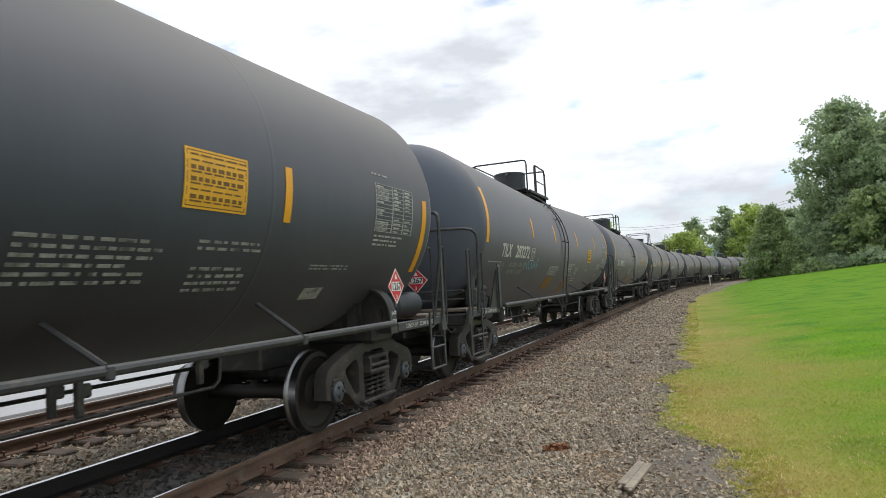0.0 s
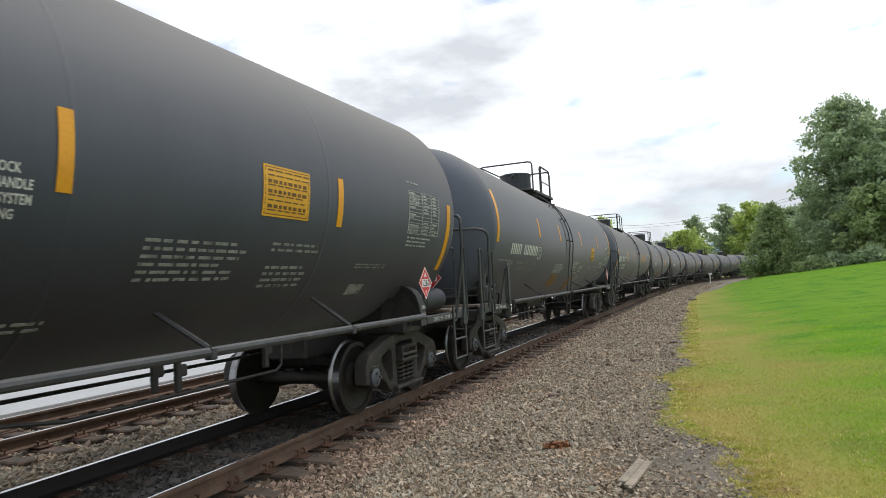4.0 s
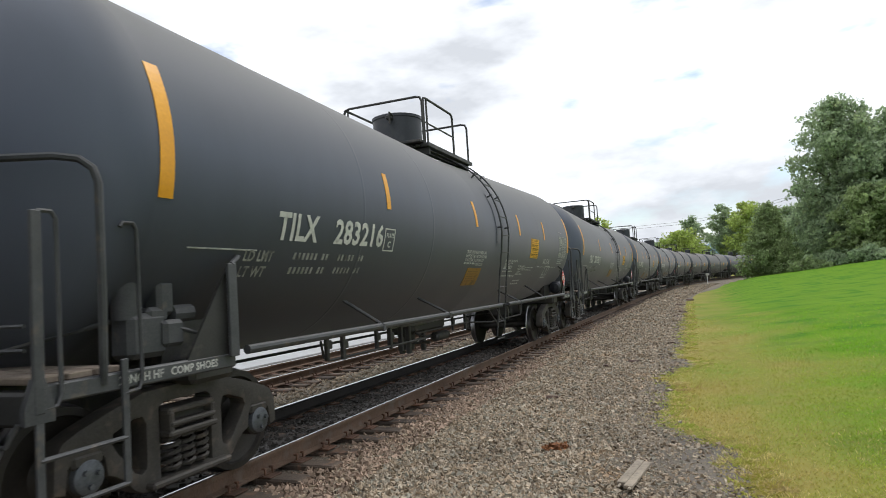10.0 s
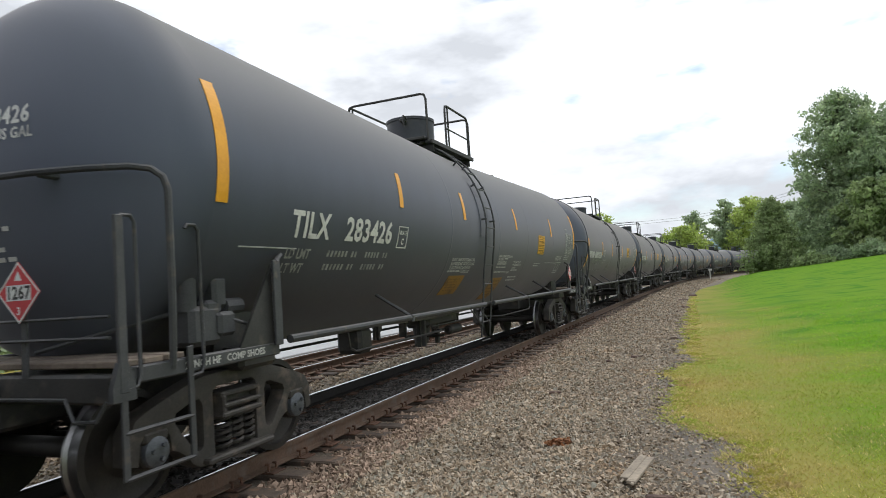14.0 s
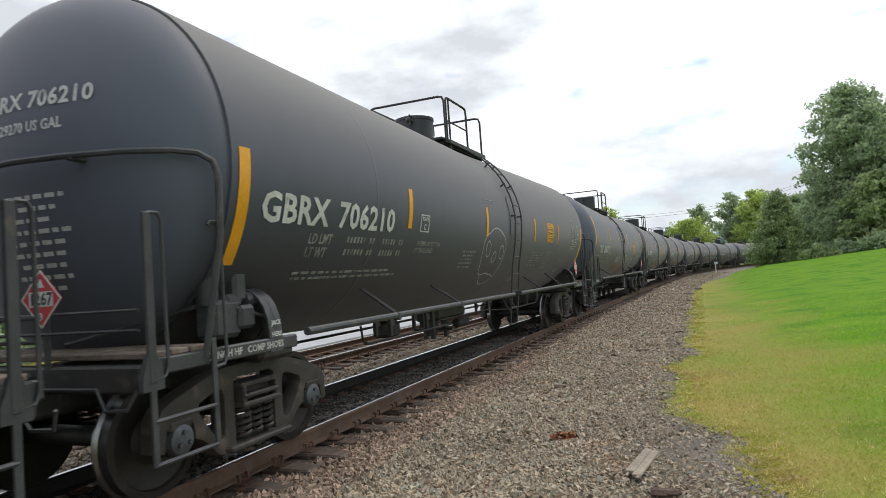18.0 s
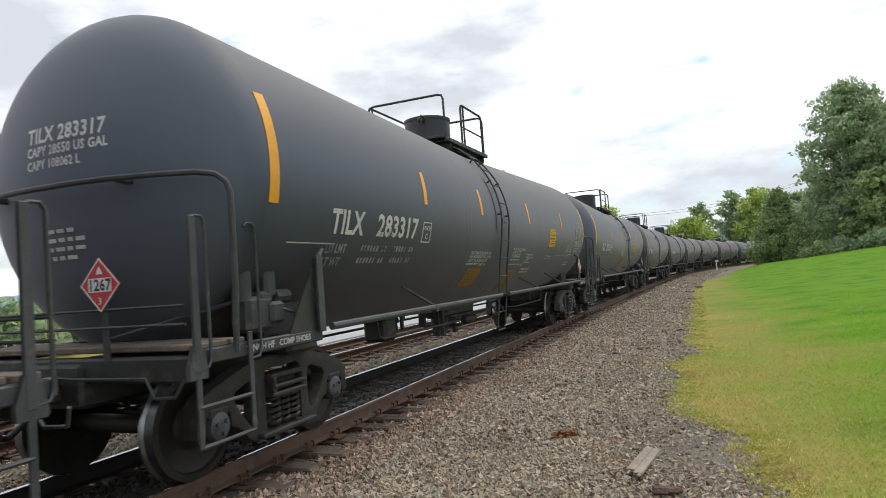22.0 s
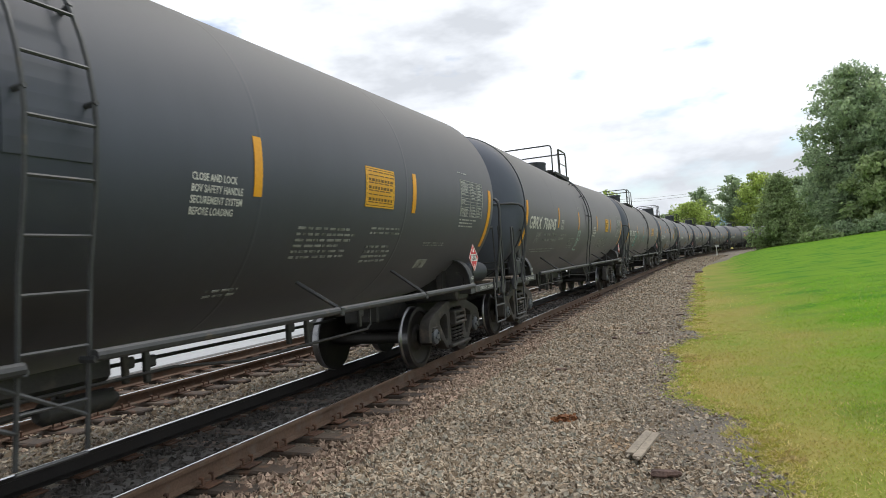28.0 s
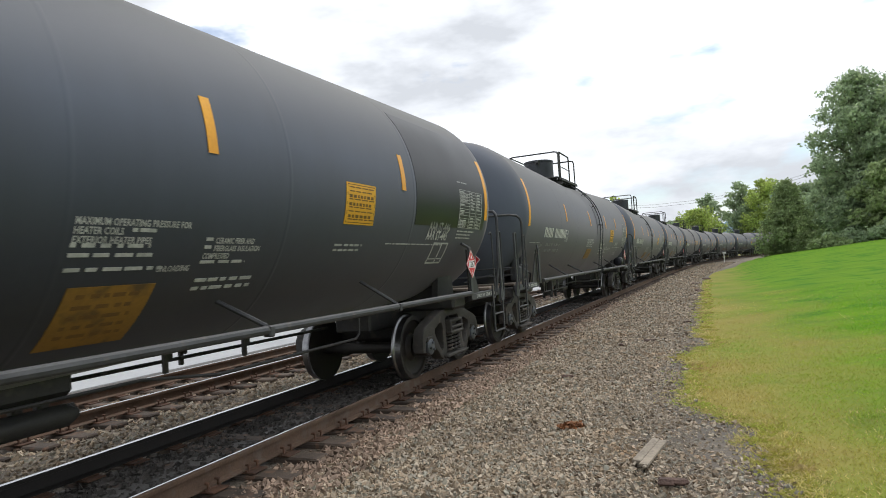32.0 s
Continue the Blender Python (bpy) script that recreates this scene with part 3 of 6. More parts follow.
def track(label, off, first, last, pieces):
    """A railway track whose right-hand rail lies off metres from the near rail."""
    tr = thing("railway_track", label, "railway track", "tracks", "structure")
    rail(tr, off, RAILSIDE, (6,) if off > -1 else (6, 7))
    # the main track's far rail has its shade put into the colour
    rail(tr, off - GAUGE, RAIL_SHADE if off > -1 else RAILSIDE)
    tb = Build()
    tb.box((0, 0, 0), (0.23, 2.59, 0.18), 0.018)
    for i in range(6):
        tb.box((-0.085 + 0.034 * i, -1.28 + 0.007 * (i % 3), 0.0), (0.022, 0.05, 0.15), 0.004)
    tie_mesh = mesh_of("tie", tb, TIE, 30)
    pb = Build()
    pb.box((0, 0, 0), (0.2, 0.36, 0.018), 0.005)
    pb.box((0, -0.085, 0.014), (0.19, 0.02, 0.016), 0.004)
    pb.box((0, 0.085, 0.014), (0.19, 0.02, 0.016), 0.004)
    plate_mesh = mesh_of("tie_plate", pb, RUST, 30)
    sb = Build()
    sb.box((0, 0, 0.0), (0.018, 0.018, 0.08), 0.002)
    sb.box((0.0, 0.012, 0.045), (0.034, 0.05, 0.022), 0.008)
    spike_mesh = mesh_of("spike", sb, RUST, 30)
    rng = random.Random(int(100 + off * 10))
    s = first
    while s < last:
        ob = new("tie", tie_mesh)
        ob.parent = tr
        ob.matrix_basis = Matrix.Translation(along(s + rng.uniform(-0.03, 0.03), off - GAUGE / 2 + rng.uniform(-0.05, 0.05), -0.285 + rng.uniform(-0.012, 0.008))) @ pose(0, 0, 0, 0, rng.uniform(-1, 1), heading(s) + rng.uniform(-1.5, 1.5))
        if s < pieces:
            for o in (off, off - GAUGE):
                q = new("tie_plate", plate_mesh)
                q.parent = tr
                q.matrix_basis = Matrix.Translation(along(s, o, -0.186)) @ pose(0, 0, 0, 0, 0, heading(s))
                if o == off:
                    for dx, sgn in ((-0.06, 1), (0.06, 1), (0.0, -1)):
                        k = new("spike", spike_mesh)
                        k.parent = tr
                        k.matrix_basis = Matrix.Translation(along(s + dx, o + sgn * (0.092 if dx else 0.14), -0.165 + rng.uniform(0, 0.012))) @ pose(0, 0, 0, 0, 0, heading(s) + (0 if sgn > 0 else 180) + rng.uniform(-12, 12))
        s += 0.52 + rng.uniform(-0.03, 0.03)
    return tr


track("main railway track of rusty rails on dark wooden ties in ballast", 0.0, -3, 72, 26)
track("second railway track with rust-red rails beyond the train", -3.75, 2, 60, 20)


# ---- the tank cars ----
# radius, height of the axis at the middle, its climb towards both ends, where the shell ends ahead and behind, and the depth of the dished heads, of the tank being built
SHAPE = {"r": 1.58, "z": 2.48, "climb": 0.0245, "lead": 7.53, "trail": 7.42, "dish": 0.85}
SHAPES = {"TILX": (1.58, 2.48, 0.0245, 7.53, 7.42, 0.8), "GBRX": (1.60, 2.54, 0.0178, 7.6, 7.6, 0.72)}
TRUCK_X = 6.7


def axis(x):
    """Height of the tank's axis: the two halves slope down to the outlet in the middle."""
    return SHAPE["z"] + SHAPE["climb"] * abs(x + 0.3)


def ring(x, a, lift=0.0):
    """A place on the tank's side towards the lawn: x along, a degrees round from its widest line."""
    r = SHAPE["r"] + lift
    return (x, -r * math.cos(radians(a)), axis(x) + r * math.sin(radians(a)))


def skin(x, a, lift=0.0):
    """The same for markings, whose heights are counted from one common level on all cars."""
    z = 2.48 + 1.55 * math.sin(radians(a))
    return ring(x, math.degrees(math.asin(max(-0.99, min(0.99, (z - axis(x)) / SHAPE["r"])))), lift)


def decal(b, x0, x1, a0, a1, lift=0.006):
    """A thin sheet that follows the tank's side."""
    n = max(2, int(abs(a1 - a0) / 3) + 1)
    vs = []
    for i in range(n):
        a = a0 + (a1 - a0) * i / (n - 1)
        vs += [skin(x0, a, lift), skin(x1, a, lift), skin(x1, a, lift - 0.005), skin(x0, a, lift - 0.005)]
    fs = [(4 * i + k, 4 * i + (k + 1) % 4, 4 * i + 4 + (k + 1) % 4, 4 * i + 4 + k) for i in range(n - 1) for k in range(4)]
    fs += [(0, 1, 2, 3), (4 * n - 1, 4 * n - 2, 4 * n - 3, 4 * n - 4)]
    return b.add(vs, fs)


def stroke(b, pts, width=0.03):
    """A sprayed or brushed line on the tank's side along (x, a) places, its corners rounded."""
    for turn in range(2):
        soft = [pts[0]]
        for (xa, aa), (xb, ab) in zip(pts, pts[1:]):
            soft += [(xa * 0.75 + xb * 0.25, aa * 0.75 + ab * 0.25), (xa * 0.25 + xb * 0.75, aa * 0.25 + ab * 0.75)]
        pts = soft + [pts[-1]]
    fine = []
    for (x0, a0), (x1, a1) in zip(pts, pts[1:]):
        n = max(1, int(math.hypot(x1 - x0, (a1 - a0) * 0.027) / 0.08))
        fine += [(x0 + (x1 - x0) * i / n, a0 + (a1 - a0) * i / n) for i in range(n)]
    fine.append(pts[-1])
    vs, fs = [], []
    for i, (x, a) in enumerate(fine):
        xa, aa = fine[max(i - 1, 0)]
        xb, ab = fine[min(i + 1, len(fine) - 1)]
        dx, dz = xb - xa, (ab - aa) * 0.027
        ln = math.hypot(dx, dz) or 1.0
        ox, oa = -dz / ln * width / 2, dx / ln * width / 2 / 0.027
        vs += [skin(x + ox, a + oa, 0.007), skin(x - ox, a - oa, 0.007)]
        if i:
            fs.append((2 * i - 2, 2 * i - 1, 2 * i + 1, 2 * i))
    return b.add(vs, fs)


def head_x(r):
    """How far ahead of the middle the leading dished end lies at radius r."""
    return SHAPE["lead"] + SHAPE["dish"] * math.sqrt(max(0.0, 1 - (r / SHAPE["r"]) ** 2))


def tank_mesh(seams):
    R = SHAPE["r"]
    inner = R - (0.022 if R > 1.59 else 0.0)  # the jacketed cars show the rim of the jacket

    def head(place):
        turns = [math.pi / 2 * i / 16 for i in range(17)]
        rows = [(place + SHAPE["dish"] * math.cos(u), inner * math.sin(u)) for u in turns]
        if inner < R:
            rows += [(place, R - 0.004), (place - 0.006, R)]
        return rows + [(place - 0.015, R), (place - 0.04, R)]

    prof = [(-x, r) for x, r in head(SHAPE["lead"])]
    for x in sorted(seams + (-0.3,)):
        if x == -0.3:
            if min(abs(q - x) for q in seams) > 0.1:
                prof += [(x - 0.03, R), (x, R), (x + 0.03, R)]
            continue
        prof += [(x - 0.045, R), (x - 0.032, R), (x - 0.022, R), (x - 0.014, R + 0.0016), (x + 0.014, R + 0.0016), (x + 0.022, R), (x + 0.032, R), (x + 0.045, R)]
    prof += list(reversed(head(SHAPE["trail"])))
    b = Build().lathe(prof, "x", 80)
    b.v = [(x, y, z + axis(x)) for x, y, z in b.v]
    return b


def cast_frame(side):
    """The cast side frame of a truck: rounded outline with three openings, edges eased."""
    half = [(0.0, 0.95), (0.42, 0.935), (0.72, 0.85), (0.95, 0.775), (1.07, 0.72), (1.13, 0.62), (1.14, 0.40), (1.05, 0.38), (1.03, 0.54), (0.98, 0.60), (0.80, 0.60), (0.755, 0.54), (0.74, 0.42), (0.67, 0.39), (0.60, 0.34), (0.52, 0.25), (0.44, 0.205), (0.0, 0.20)]
    outer = half + [(-x, z) for x, z in half[-2:0:-1]]
    holes = [[(-0.27, 0.275), (0.27, 0.275), (0.27, 0.80), (0.22, 0.83), (-0.22, 0.83), (-0.27, 0.80)]]
    tri = [(0.40, 0.70), (0.43, 0.755), (0.50, 0.755), (0.68, 0.69), (0.70, 0.64), (0.66, 0.57), (0.50, 0.37), (0.45, 0.345), (0.41, 0.37), (0.40, 0.42)]
    holes += [tri, [(-x, z) for x, z in tri]]
    bm = bmesh.new()
    for loop in [outer] + holes:
        vs = [bm.verts.new((x, side * 0.93, z)) for x, z in loop]
        for a, b in zip(vs, vs[1:] + vs[:1]):
            bm.edges.new((a, b))
    bmesh.ops.triangle_fill(bm, edges=bm.edges[:], use_beauty=True)
    grown = bmesh.ops.extrude_face_region(bm, geom=bm.faces[:])["geom"]
    front = [v for v in grown if isinstance(v, bmesh.types.BMVert)]
    for v in front:
        v.co.y += side * 0.16
    bmesh.ops.recalc_face_normals(bm, faces=bm.faces[:])
    rim = [q for q in bm.edges if len(q.link_faces) == 2 and abs(q.link_faces[0].normal.dot(q.link_faces[1].normal)) < 0.3 and all(abs(v.co.y - side * 1.09) < 1e-4 for v in q.verts)]
    bmesh.ops.bevel(bm, geom=rim, offset=0.022, segments=2, affect="EDGES", profile=0.6)
    bm.verts.index_update()
    out = Build()
    out.add([tuple(v.co) for v in bm.verts], [tuple(v.index for v in q.verts) for q in bm.faces])
    bm.free()
    return out


def truck(car, x):
    """A two-axle truck; its poses are in the car's space."""
    b = Build().box((0, 0, 0.60), (0.36, 1.9, 0.26), 0.05)
    b.box((0, 0, 0.76), (0.5, 0.5, 0.1), 0.03)
    b.box((-0.42, 0, 0.42), (0.07, 1.5, 0.09), 0.02).box((0.42, 0, 0.42), (0.07, 1.5, 0.09), 0.02)
    tk = part("truck", b, TRUCK, car, "rusty brown cast steel two-axle truck")
    tk.location = (x, 0, 0)
    for side in (-1, 1):
        f = cast_frame(side)
        f.box((0, side * 1.02, 0.245), (0.84, 0.30, 0.05), 0.015)
        # the end of the bolster with its two pockets
        f.box((0, side * 1.04, 0.755), (0.50, 0.24, 0.05), 0.015).box((0, side * 1.06, 0.66), (0.48, 0.24, 0.04), 0.012).box((0, side * 1.05, 0.585), (0.52, 0.26, 0.05), 0.015)
        f.box((0, side * 0.98, 0.67), (0.46, 0.2, 0.18), 0.02).box((-0.22, side * 1.05, 0.67), (0.05, 0.24, 0.16), 0.012).box((0.22, side * 1.05, 0.67), (0.05, 0.24, 0.16), 0.012)
        part("side_frame", f, TRUCK, tk)
        for cx in (-0.15, 0.0, 0.15):
            sp = Build()
            pts = [(cx + 0.064 * math.cos(t), side * 1.06 + 0.064 * math.sin(t), 0.285 + 0.28 * t / (2 * math.pi * 5)) for t in [2 * math.pi * 5 * i / 50 for i in range(51)]]
            part("spring", sp.tube(pts, 0.019, 5), TRUCK, tk)
        for sx in (-1, 1):
            a = Build().box((sx * 0.89, side * 1.0, 0.57), (0.24, 0.2, 0.09), 0.02)
            part("bearing_adapter", a, TRUCK, tk)
    for sx in (-1, 1):
        w = Build()
        w.lathe([(-1.0, 0.07), (-0.85, 0.085), (0.85, 0.085), (1.0, 0.07)], "y", 14)
        for side in (-1, 1):
            prof = [(0.70, 0.10), (0.71, 0.20), (0.685, 0.34), (0.69, 0.40), (0.69, 0.478), (0.715, 0.483), (0.735, 0.459), (0.825, 0.455), (0.83, 0.40), (0.80, 0.385), (0.775, 0.32), (0.775, 0.20), (0.83, 0.135), (0.83, 0.09)]
            keys = [0, 0, 0, 0, 1, 1, 1, 0, 0, 0, 0, 0, 0]
            w.lathe([(side * y, r) for y, r in prof], "y", 40, keys=keys)
            w.lathe([(side * 0.89, 0.08), (side * 0.89, 0.135), (side * 1.05, 0.135), (side * 1.06, 0.12), (side * 1.10, 0.115), (side * 1.115, 0.09), (side * 1.115, 0.0)], "y", 20, keys=[0, 0, 0, 2, 2, 2])
            w.now = 2
            for j in range(3):
                t = 2 * math.pi * j / 3
                w.lathe([(side * 1.115, 0.02), (side * 1.14, 0.02), (side * 1.14, 0.0)], "y", 6, (0.06 * math.cos(t), 0, 0.06 * math.sin(t)))
            w.now = 0
        ws = part("wheelset", w, [WHEEL, TREAD, CAPBLUE], tk, "dark steel wheelset with shiny treads")
        ws.location = (sx * 0.89, 0, 0.457)
    return tk


def end_gear(car, e, maker):
    """Platform, steps, handholds, sill and coupler at one end; e is -1 at the leading end, 1 at the trailing one."""
    part("draft_sill", Build().box((e * 6.95, 0, 0.90), (2.9, 0.6, 0.36), 0.03), IRON, car)
    part("end_beam", Build().box((e * 8.3, 0, 1.02), (0.14, 2.75, 0.2), 0.02), IRON, car)
    part("body_bolster", Build().box((e * TRUCK_X, 0, 1.03), (0.5, 2.5, 0.2), 0.04), IRON, car)
    for s in (-1, 1):
        sill = part("side_sill", Build().box((e * 7.52, s * 1.43, 1.10), (1.66, 0.07, 0.115), 0.012), GREYIRON, car)
        if s < 0:
            t = tagged(new("stencil", flat_text("2 INCH HF   COMP SHOES", 0.078, TABLE, 0.0)), kind="stuff")
            t.parent = sill
            t.matrix_basis = Matrix.Translation((e * 7.36, -1.4685, 1.075)) @ pose(0, 0, 0, 90)
    R, Z = SHAPE["r"], SHAPE["z"]
    sd = Build()
    for s in (-1, 1):
        sd.prism([(e * TRUCK_X + px, pz) for px, pz in ((-0.34, 1.05), (0.34, 1.05), (0.24, 1.75), (-0.24, 1.75))], s * 0.92, s * 1.02)
    sd.box((e * TRUCK_X, 0, 1.16), (0.44, 1.9, 0.3), 0.03)
    part("tank_saddle", sd, IRON, car)
    xc = 6.57 if e > 0 else -7.0
    if maker == "GBRX":
        # bulkhead web with a curved flange along its edge, flaring from the tank out to the side sill
        edge = [(-1.18, 1.60), (-1.27, 1.575), (-1.35, 1.52), (-1.41, 1.44), (-1.45, 1.33), (-1.465, 1.20), (-1.468, 1.04)]
        cr = Build()
        n = len(edge)
        cv = []
        for i, (y, z) in enumerate(edge):
            (ya, za), (yb, zb) = edge[max(i - 1, 0)], edge[min(i + 1, n - 1)]
            ln = math.hypot(yb - ya, zb - za)
            ny, nz = (zb - za) / ln * 0.022, -(yb - ya) / ln * 0.022
            cv += [(xc - 0.085, y, z), (xc + 0.085, y, z), (xc + 0.085, y - ny, z - nz), (xc - 0.085, y - ny, z - nz)]
        cr.add(cv, [(4 * i + k, 4 * i + (k + 1) % 4, 4 * i + 4 + (k + 1) % 4, 4 * i + 4 + k) for i in range(n - 1) for k in range(4)] + [(0, 1, 2, 3), (4 * n - 1, 4 * n - 2, 4 * n - 3, 4 * n - 4)])
        cradle = part("tank_cradle", cr, GREYIRON, car, "curved grey flange of the tank cradle")
        web = Build()
        poly = edge + [(-0.75, 1.04), (-0.75, 1.35), (-1.0, 1.45)]
        m = len(poly)
        web.add([(x, y, z) for x in (xc - 0.012, xc + 0.012) for y, z in poly], [tuple(range(m)), tuple(range(2 * m - 1, m - 1, -1))] + [(k, m + k, m + (k + 1) % m, (k + 1) % m) for k in range(m)])
        web.lathe([(xc - 0.04, 0.10), (xc - 0.04, 0.13), (xc + 0.04, 0.13), (xc + 0.04, 0.10)], "x", 18, (0, -1.2, 1.27))
        part("cradle_web", web, IRON, car)
        for word, z in (("JACK", 1.27), ("HERE", 1.17)):
            t = tagged(new("stencil", flat_text(word, 0.058, WHITE, 0.0)), kind="stuff")
            t.parent = cradle
            t.matrix_basis = Matrix.Translation((xc, -1.4745, z)) @ pose(0, 0, 0, 90)
    else:
        # flat upright at the end of the side pipe, its arm to the tank and a slanting web
        xu = 6.61 if e > 0 else -6.75
        k = Build().box((xu, -1.50, 1.50), (0.10, 0.03, 0.74), 0.005)
        k.tube([(xu, -1.5, 1.86), (xu + 0.16 * (1 if e < 0 else -1), -1.44, 1.93)], 0.022, 6)
        part("pipe_bracket", k, GREYIRON, car, "flat grey upright of the side pipe")
        part("bracket_web", Build().prism([(xu, 1.12), (xu, 1.84), (xu + e * 0.48, 1.12)], -1.46, -1.435), IRON, car)
    # uncoupling lever across the end
    lever = Build().tube([(e * 8.44, -1.42, 0.96), (e * 8.47, -1.36, 0.84), (e * 8.47, -1.16, 0.83), (e * 8.45, -1.06, 0.97), (e * 8.46, -0.3, 0.97), (e * 8.5, -0.12, 0.99)], 0.014, 6)
    part("uncoupling_lever", lever, GREYIRON, car)
    for j in range(3):
        part("platform_board", Build().box((e * (7.82 + 0.2 * j), 0, 1.175), (0.17, 2.78, 0.045), 0.008), DECK, car, "weathered brown platform board")
    c = Build().box((e * 8.5, 0, 0.86), (0.4, 0.16, 0.18), 0.03)
    c.box((e * 8.66, -0.05, 0.86), (0.2, 0.22, 0.28), 0.05).box((e * 8.68, 0.1, 0.86), (0.12, 0.1, 0.24), 0.03)
    part("coupler", c, TRUCK, car, "rusty knuckle coupler")
    part("air_hose", Build().tube([(e * 8.35, 0.32, 0.8), (e * 8.45, 0.34, 0.6), (e * 8.58, 0.33, 0.52), (e * 8.68, 0.3, 0.55)], 0.028, 8), BLACK, car)
    xo, xi = (8.17, 7.67) if e > 0 else (-8.36, -7.78)
    for s in (-1, 1):
        y = s * 1.48
        st = Build()
        for z in (0.45, 0.74):
            st.tube([(xo, y, z), (xi, y, z)], 0.017, 6)
        st.box((xo, y, 0.86), (0.05, 0.022, 0.84), 0.004).box((xi, y, 0.84), (0.05, 0.022, 0.80), 0.004)
        part("stirrup_step", st, GREYIRON, car)
        for x, top in ((xo, 2.15), (xi, 2.12)):
            if x == xo:
                p = Build().box((x, y, 1.58), (0.068, 0.032, 1.16), 0.006)
                p.prism([(x - 0.033, 1.2), (x + 0.033, 1.2), (x + 0.09, 1.04), (x + 0.09, 0.95), (x - 0.09, 0.95), (x - 0.09, 1.04)], y - s * 0.03, y + s * 0.012)
                part("handhold_post", p, GREYIRON, car)
            if s > 0:
                continue
            g = Build().tube([(x, y, top - 0.02), (x + 0.02, y, top + 0.01), (x + 0.1, y, top + 0.01), (x + 0.13, y, top - 0.03), (x + 0.14, y, 1.1), (x + 0.11, y, 1.03), (x, y, 1.02)], 0.014, 6)
            part("grab_iron", g, GREYIRON, car)
    half = [(7.84, 1.46, 1.1), (7.82, 1.55, 1.6), (7.80, 1.62, 2.0), (7.80, 1.63, 2.46), (7.83, 1.61, 2.57), (7.90, 1.54, 2.63), (8.02, 1.40, 2.65), (8.22, 1.12, 2.65), (8.36, 0.7, 2.65), (8.44, 0.3, 2.65)]
    if maker == "TILX":
        half = [(7.92, 1.46, 1.1), (7.96, 1.52, 1.6), (7.98, 1.54, 2.36), (8.0, 1.52, 2.45), (8.05, 1.46, 2.51), (8.13, 1.34, 2.53), (8.26, 1.08, 2.53), (8.38, 0.7, 2.53), (8.44, 0.3, 2.53)]
    hoop = Build().tube([(e * x, -y, z) for x, y, z in half] + [(e * x, y, z) for x, y, z in reversed(half)], 0.026, 8)
    for y in (-0.75, 0.75):
        hoop.box((e * 8.28, y, half[-1][2] - 0.01), (0.16, 0.06, 0.05), 0.01)
    part("end_handrail", hoop, GREYIRON, car)
    for z in (1.5, 1.36):
        part("cross_rail", Build().tube([(e * 8.38, -1.4, z), (e * 8.38, 1.4, z)], 0.013, 6), GREYIRON, car)


def diamond(car, m, name="hazard_placard"):
    """A red diamond sign with its number, drawn in the plane y = 0 of m, facing -y."""
    h, w = 0.215, 0.2
    ob = part(name, Build().prism([(-h, 0), (0, -h), (h, 0), (0, h)], -0.004, 0.004), RED, car, "red and white flammable liquid diamond")
    ob.matrix_basis = m
    rim = Build()
    corners = [(math.cos(math.pi / 2 * k), math.sin(math.pi / 2 * k)) for k in range(4)]
    vs = [(c * r, y, s * r) for y in (-0.0065, -0.003) for r in (h, w) for c, s in corners]
    rim.add(vs, [q for k in range(4) for q in ((k, (k + 1) % 4, 4 + (k + 1) % 4, 4 + k), (8 + k, 12 + k, 12 + (k + 1) % 4, 8 + (k + 1) % 4), (k, 8 + k, 8 + (k + 1) % 4, (k + 1) % 4), (4 + k, 4 + (k + 1) % 4, 12 + (k + 1) % 4, 12 + k))])
    part("border", rim, PWHITE, ob, "white border")
    part("number_panel", Build().prism([(-0.125, -0.055), (0.125, -0.055), (0.125, 0.055), (-0.125, 0.055)], -0.007, -0.003), PWHITE, ob, "white number panel")
    part("flame", Build().prism([(-0.035, 0.085), (0.035, 0.085), (0.012, 0.125), (0.0, 0.15), (-0.02, 0.12)], -0.007, -0.003), PWHITE, ob, "white flame sign")
    for word, size, z, mt in (("1267", 0.125, -0.042, BLACK), ("3", 0.075, -0.152, PWHITE)):
        t = tagged(new("number", flat_text(word, size, mt, 0.0)), kind="stuff")
        t.parent = ob
        t.matrix_basis = Matrix.Translation((0, -0.0085, z)) @ pose(0, 0, 0, 90)
    return ob


TEXTS = {}


def text_shape(word, size, align="CENTER", space=1.0, squeeze=1.0):
    """Vertices and faces of a flat word, in its plane."""
    key = (word, size, align, space, squeeze)
    if key not in TEXTS:
        cu = bpy.data.curves.new("word", "FONT")
        cu.body, cu.size, cu.align_x, cu.space_character, cu.resolution_u = word, size, align, space, 2
        cu.offset = size * 0.028
        ob = bpy.data.objects.new("word", cu)
        me = ob.to_mesh()
        TEXTS[key] = ([(v.co.x * squeeze, v.co.y) for v in me.vertices], [tuple(p.vertices) for p in me.polygons])
        ob.to_mesh_clear()
        bpy.data.objects.remove(ob)
        bpy.data.curves.remove(cu)
    return TEXTS[key]


FLAT = {}


def flat_text(word, size, material, lift):
    key = (word, size, material.name)
    if key not in FLAT:
        vs, fs = text_shape(word, size)
        me = bpy.data.meshes.new("number")
        me.from_pydata([(x, y, lift) for x, y in vs], [], fs)
        me.materials.append(material)
        FLAT[key] = me
    return FLAT[key]


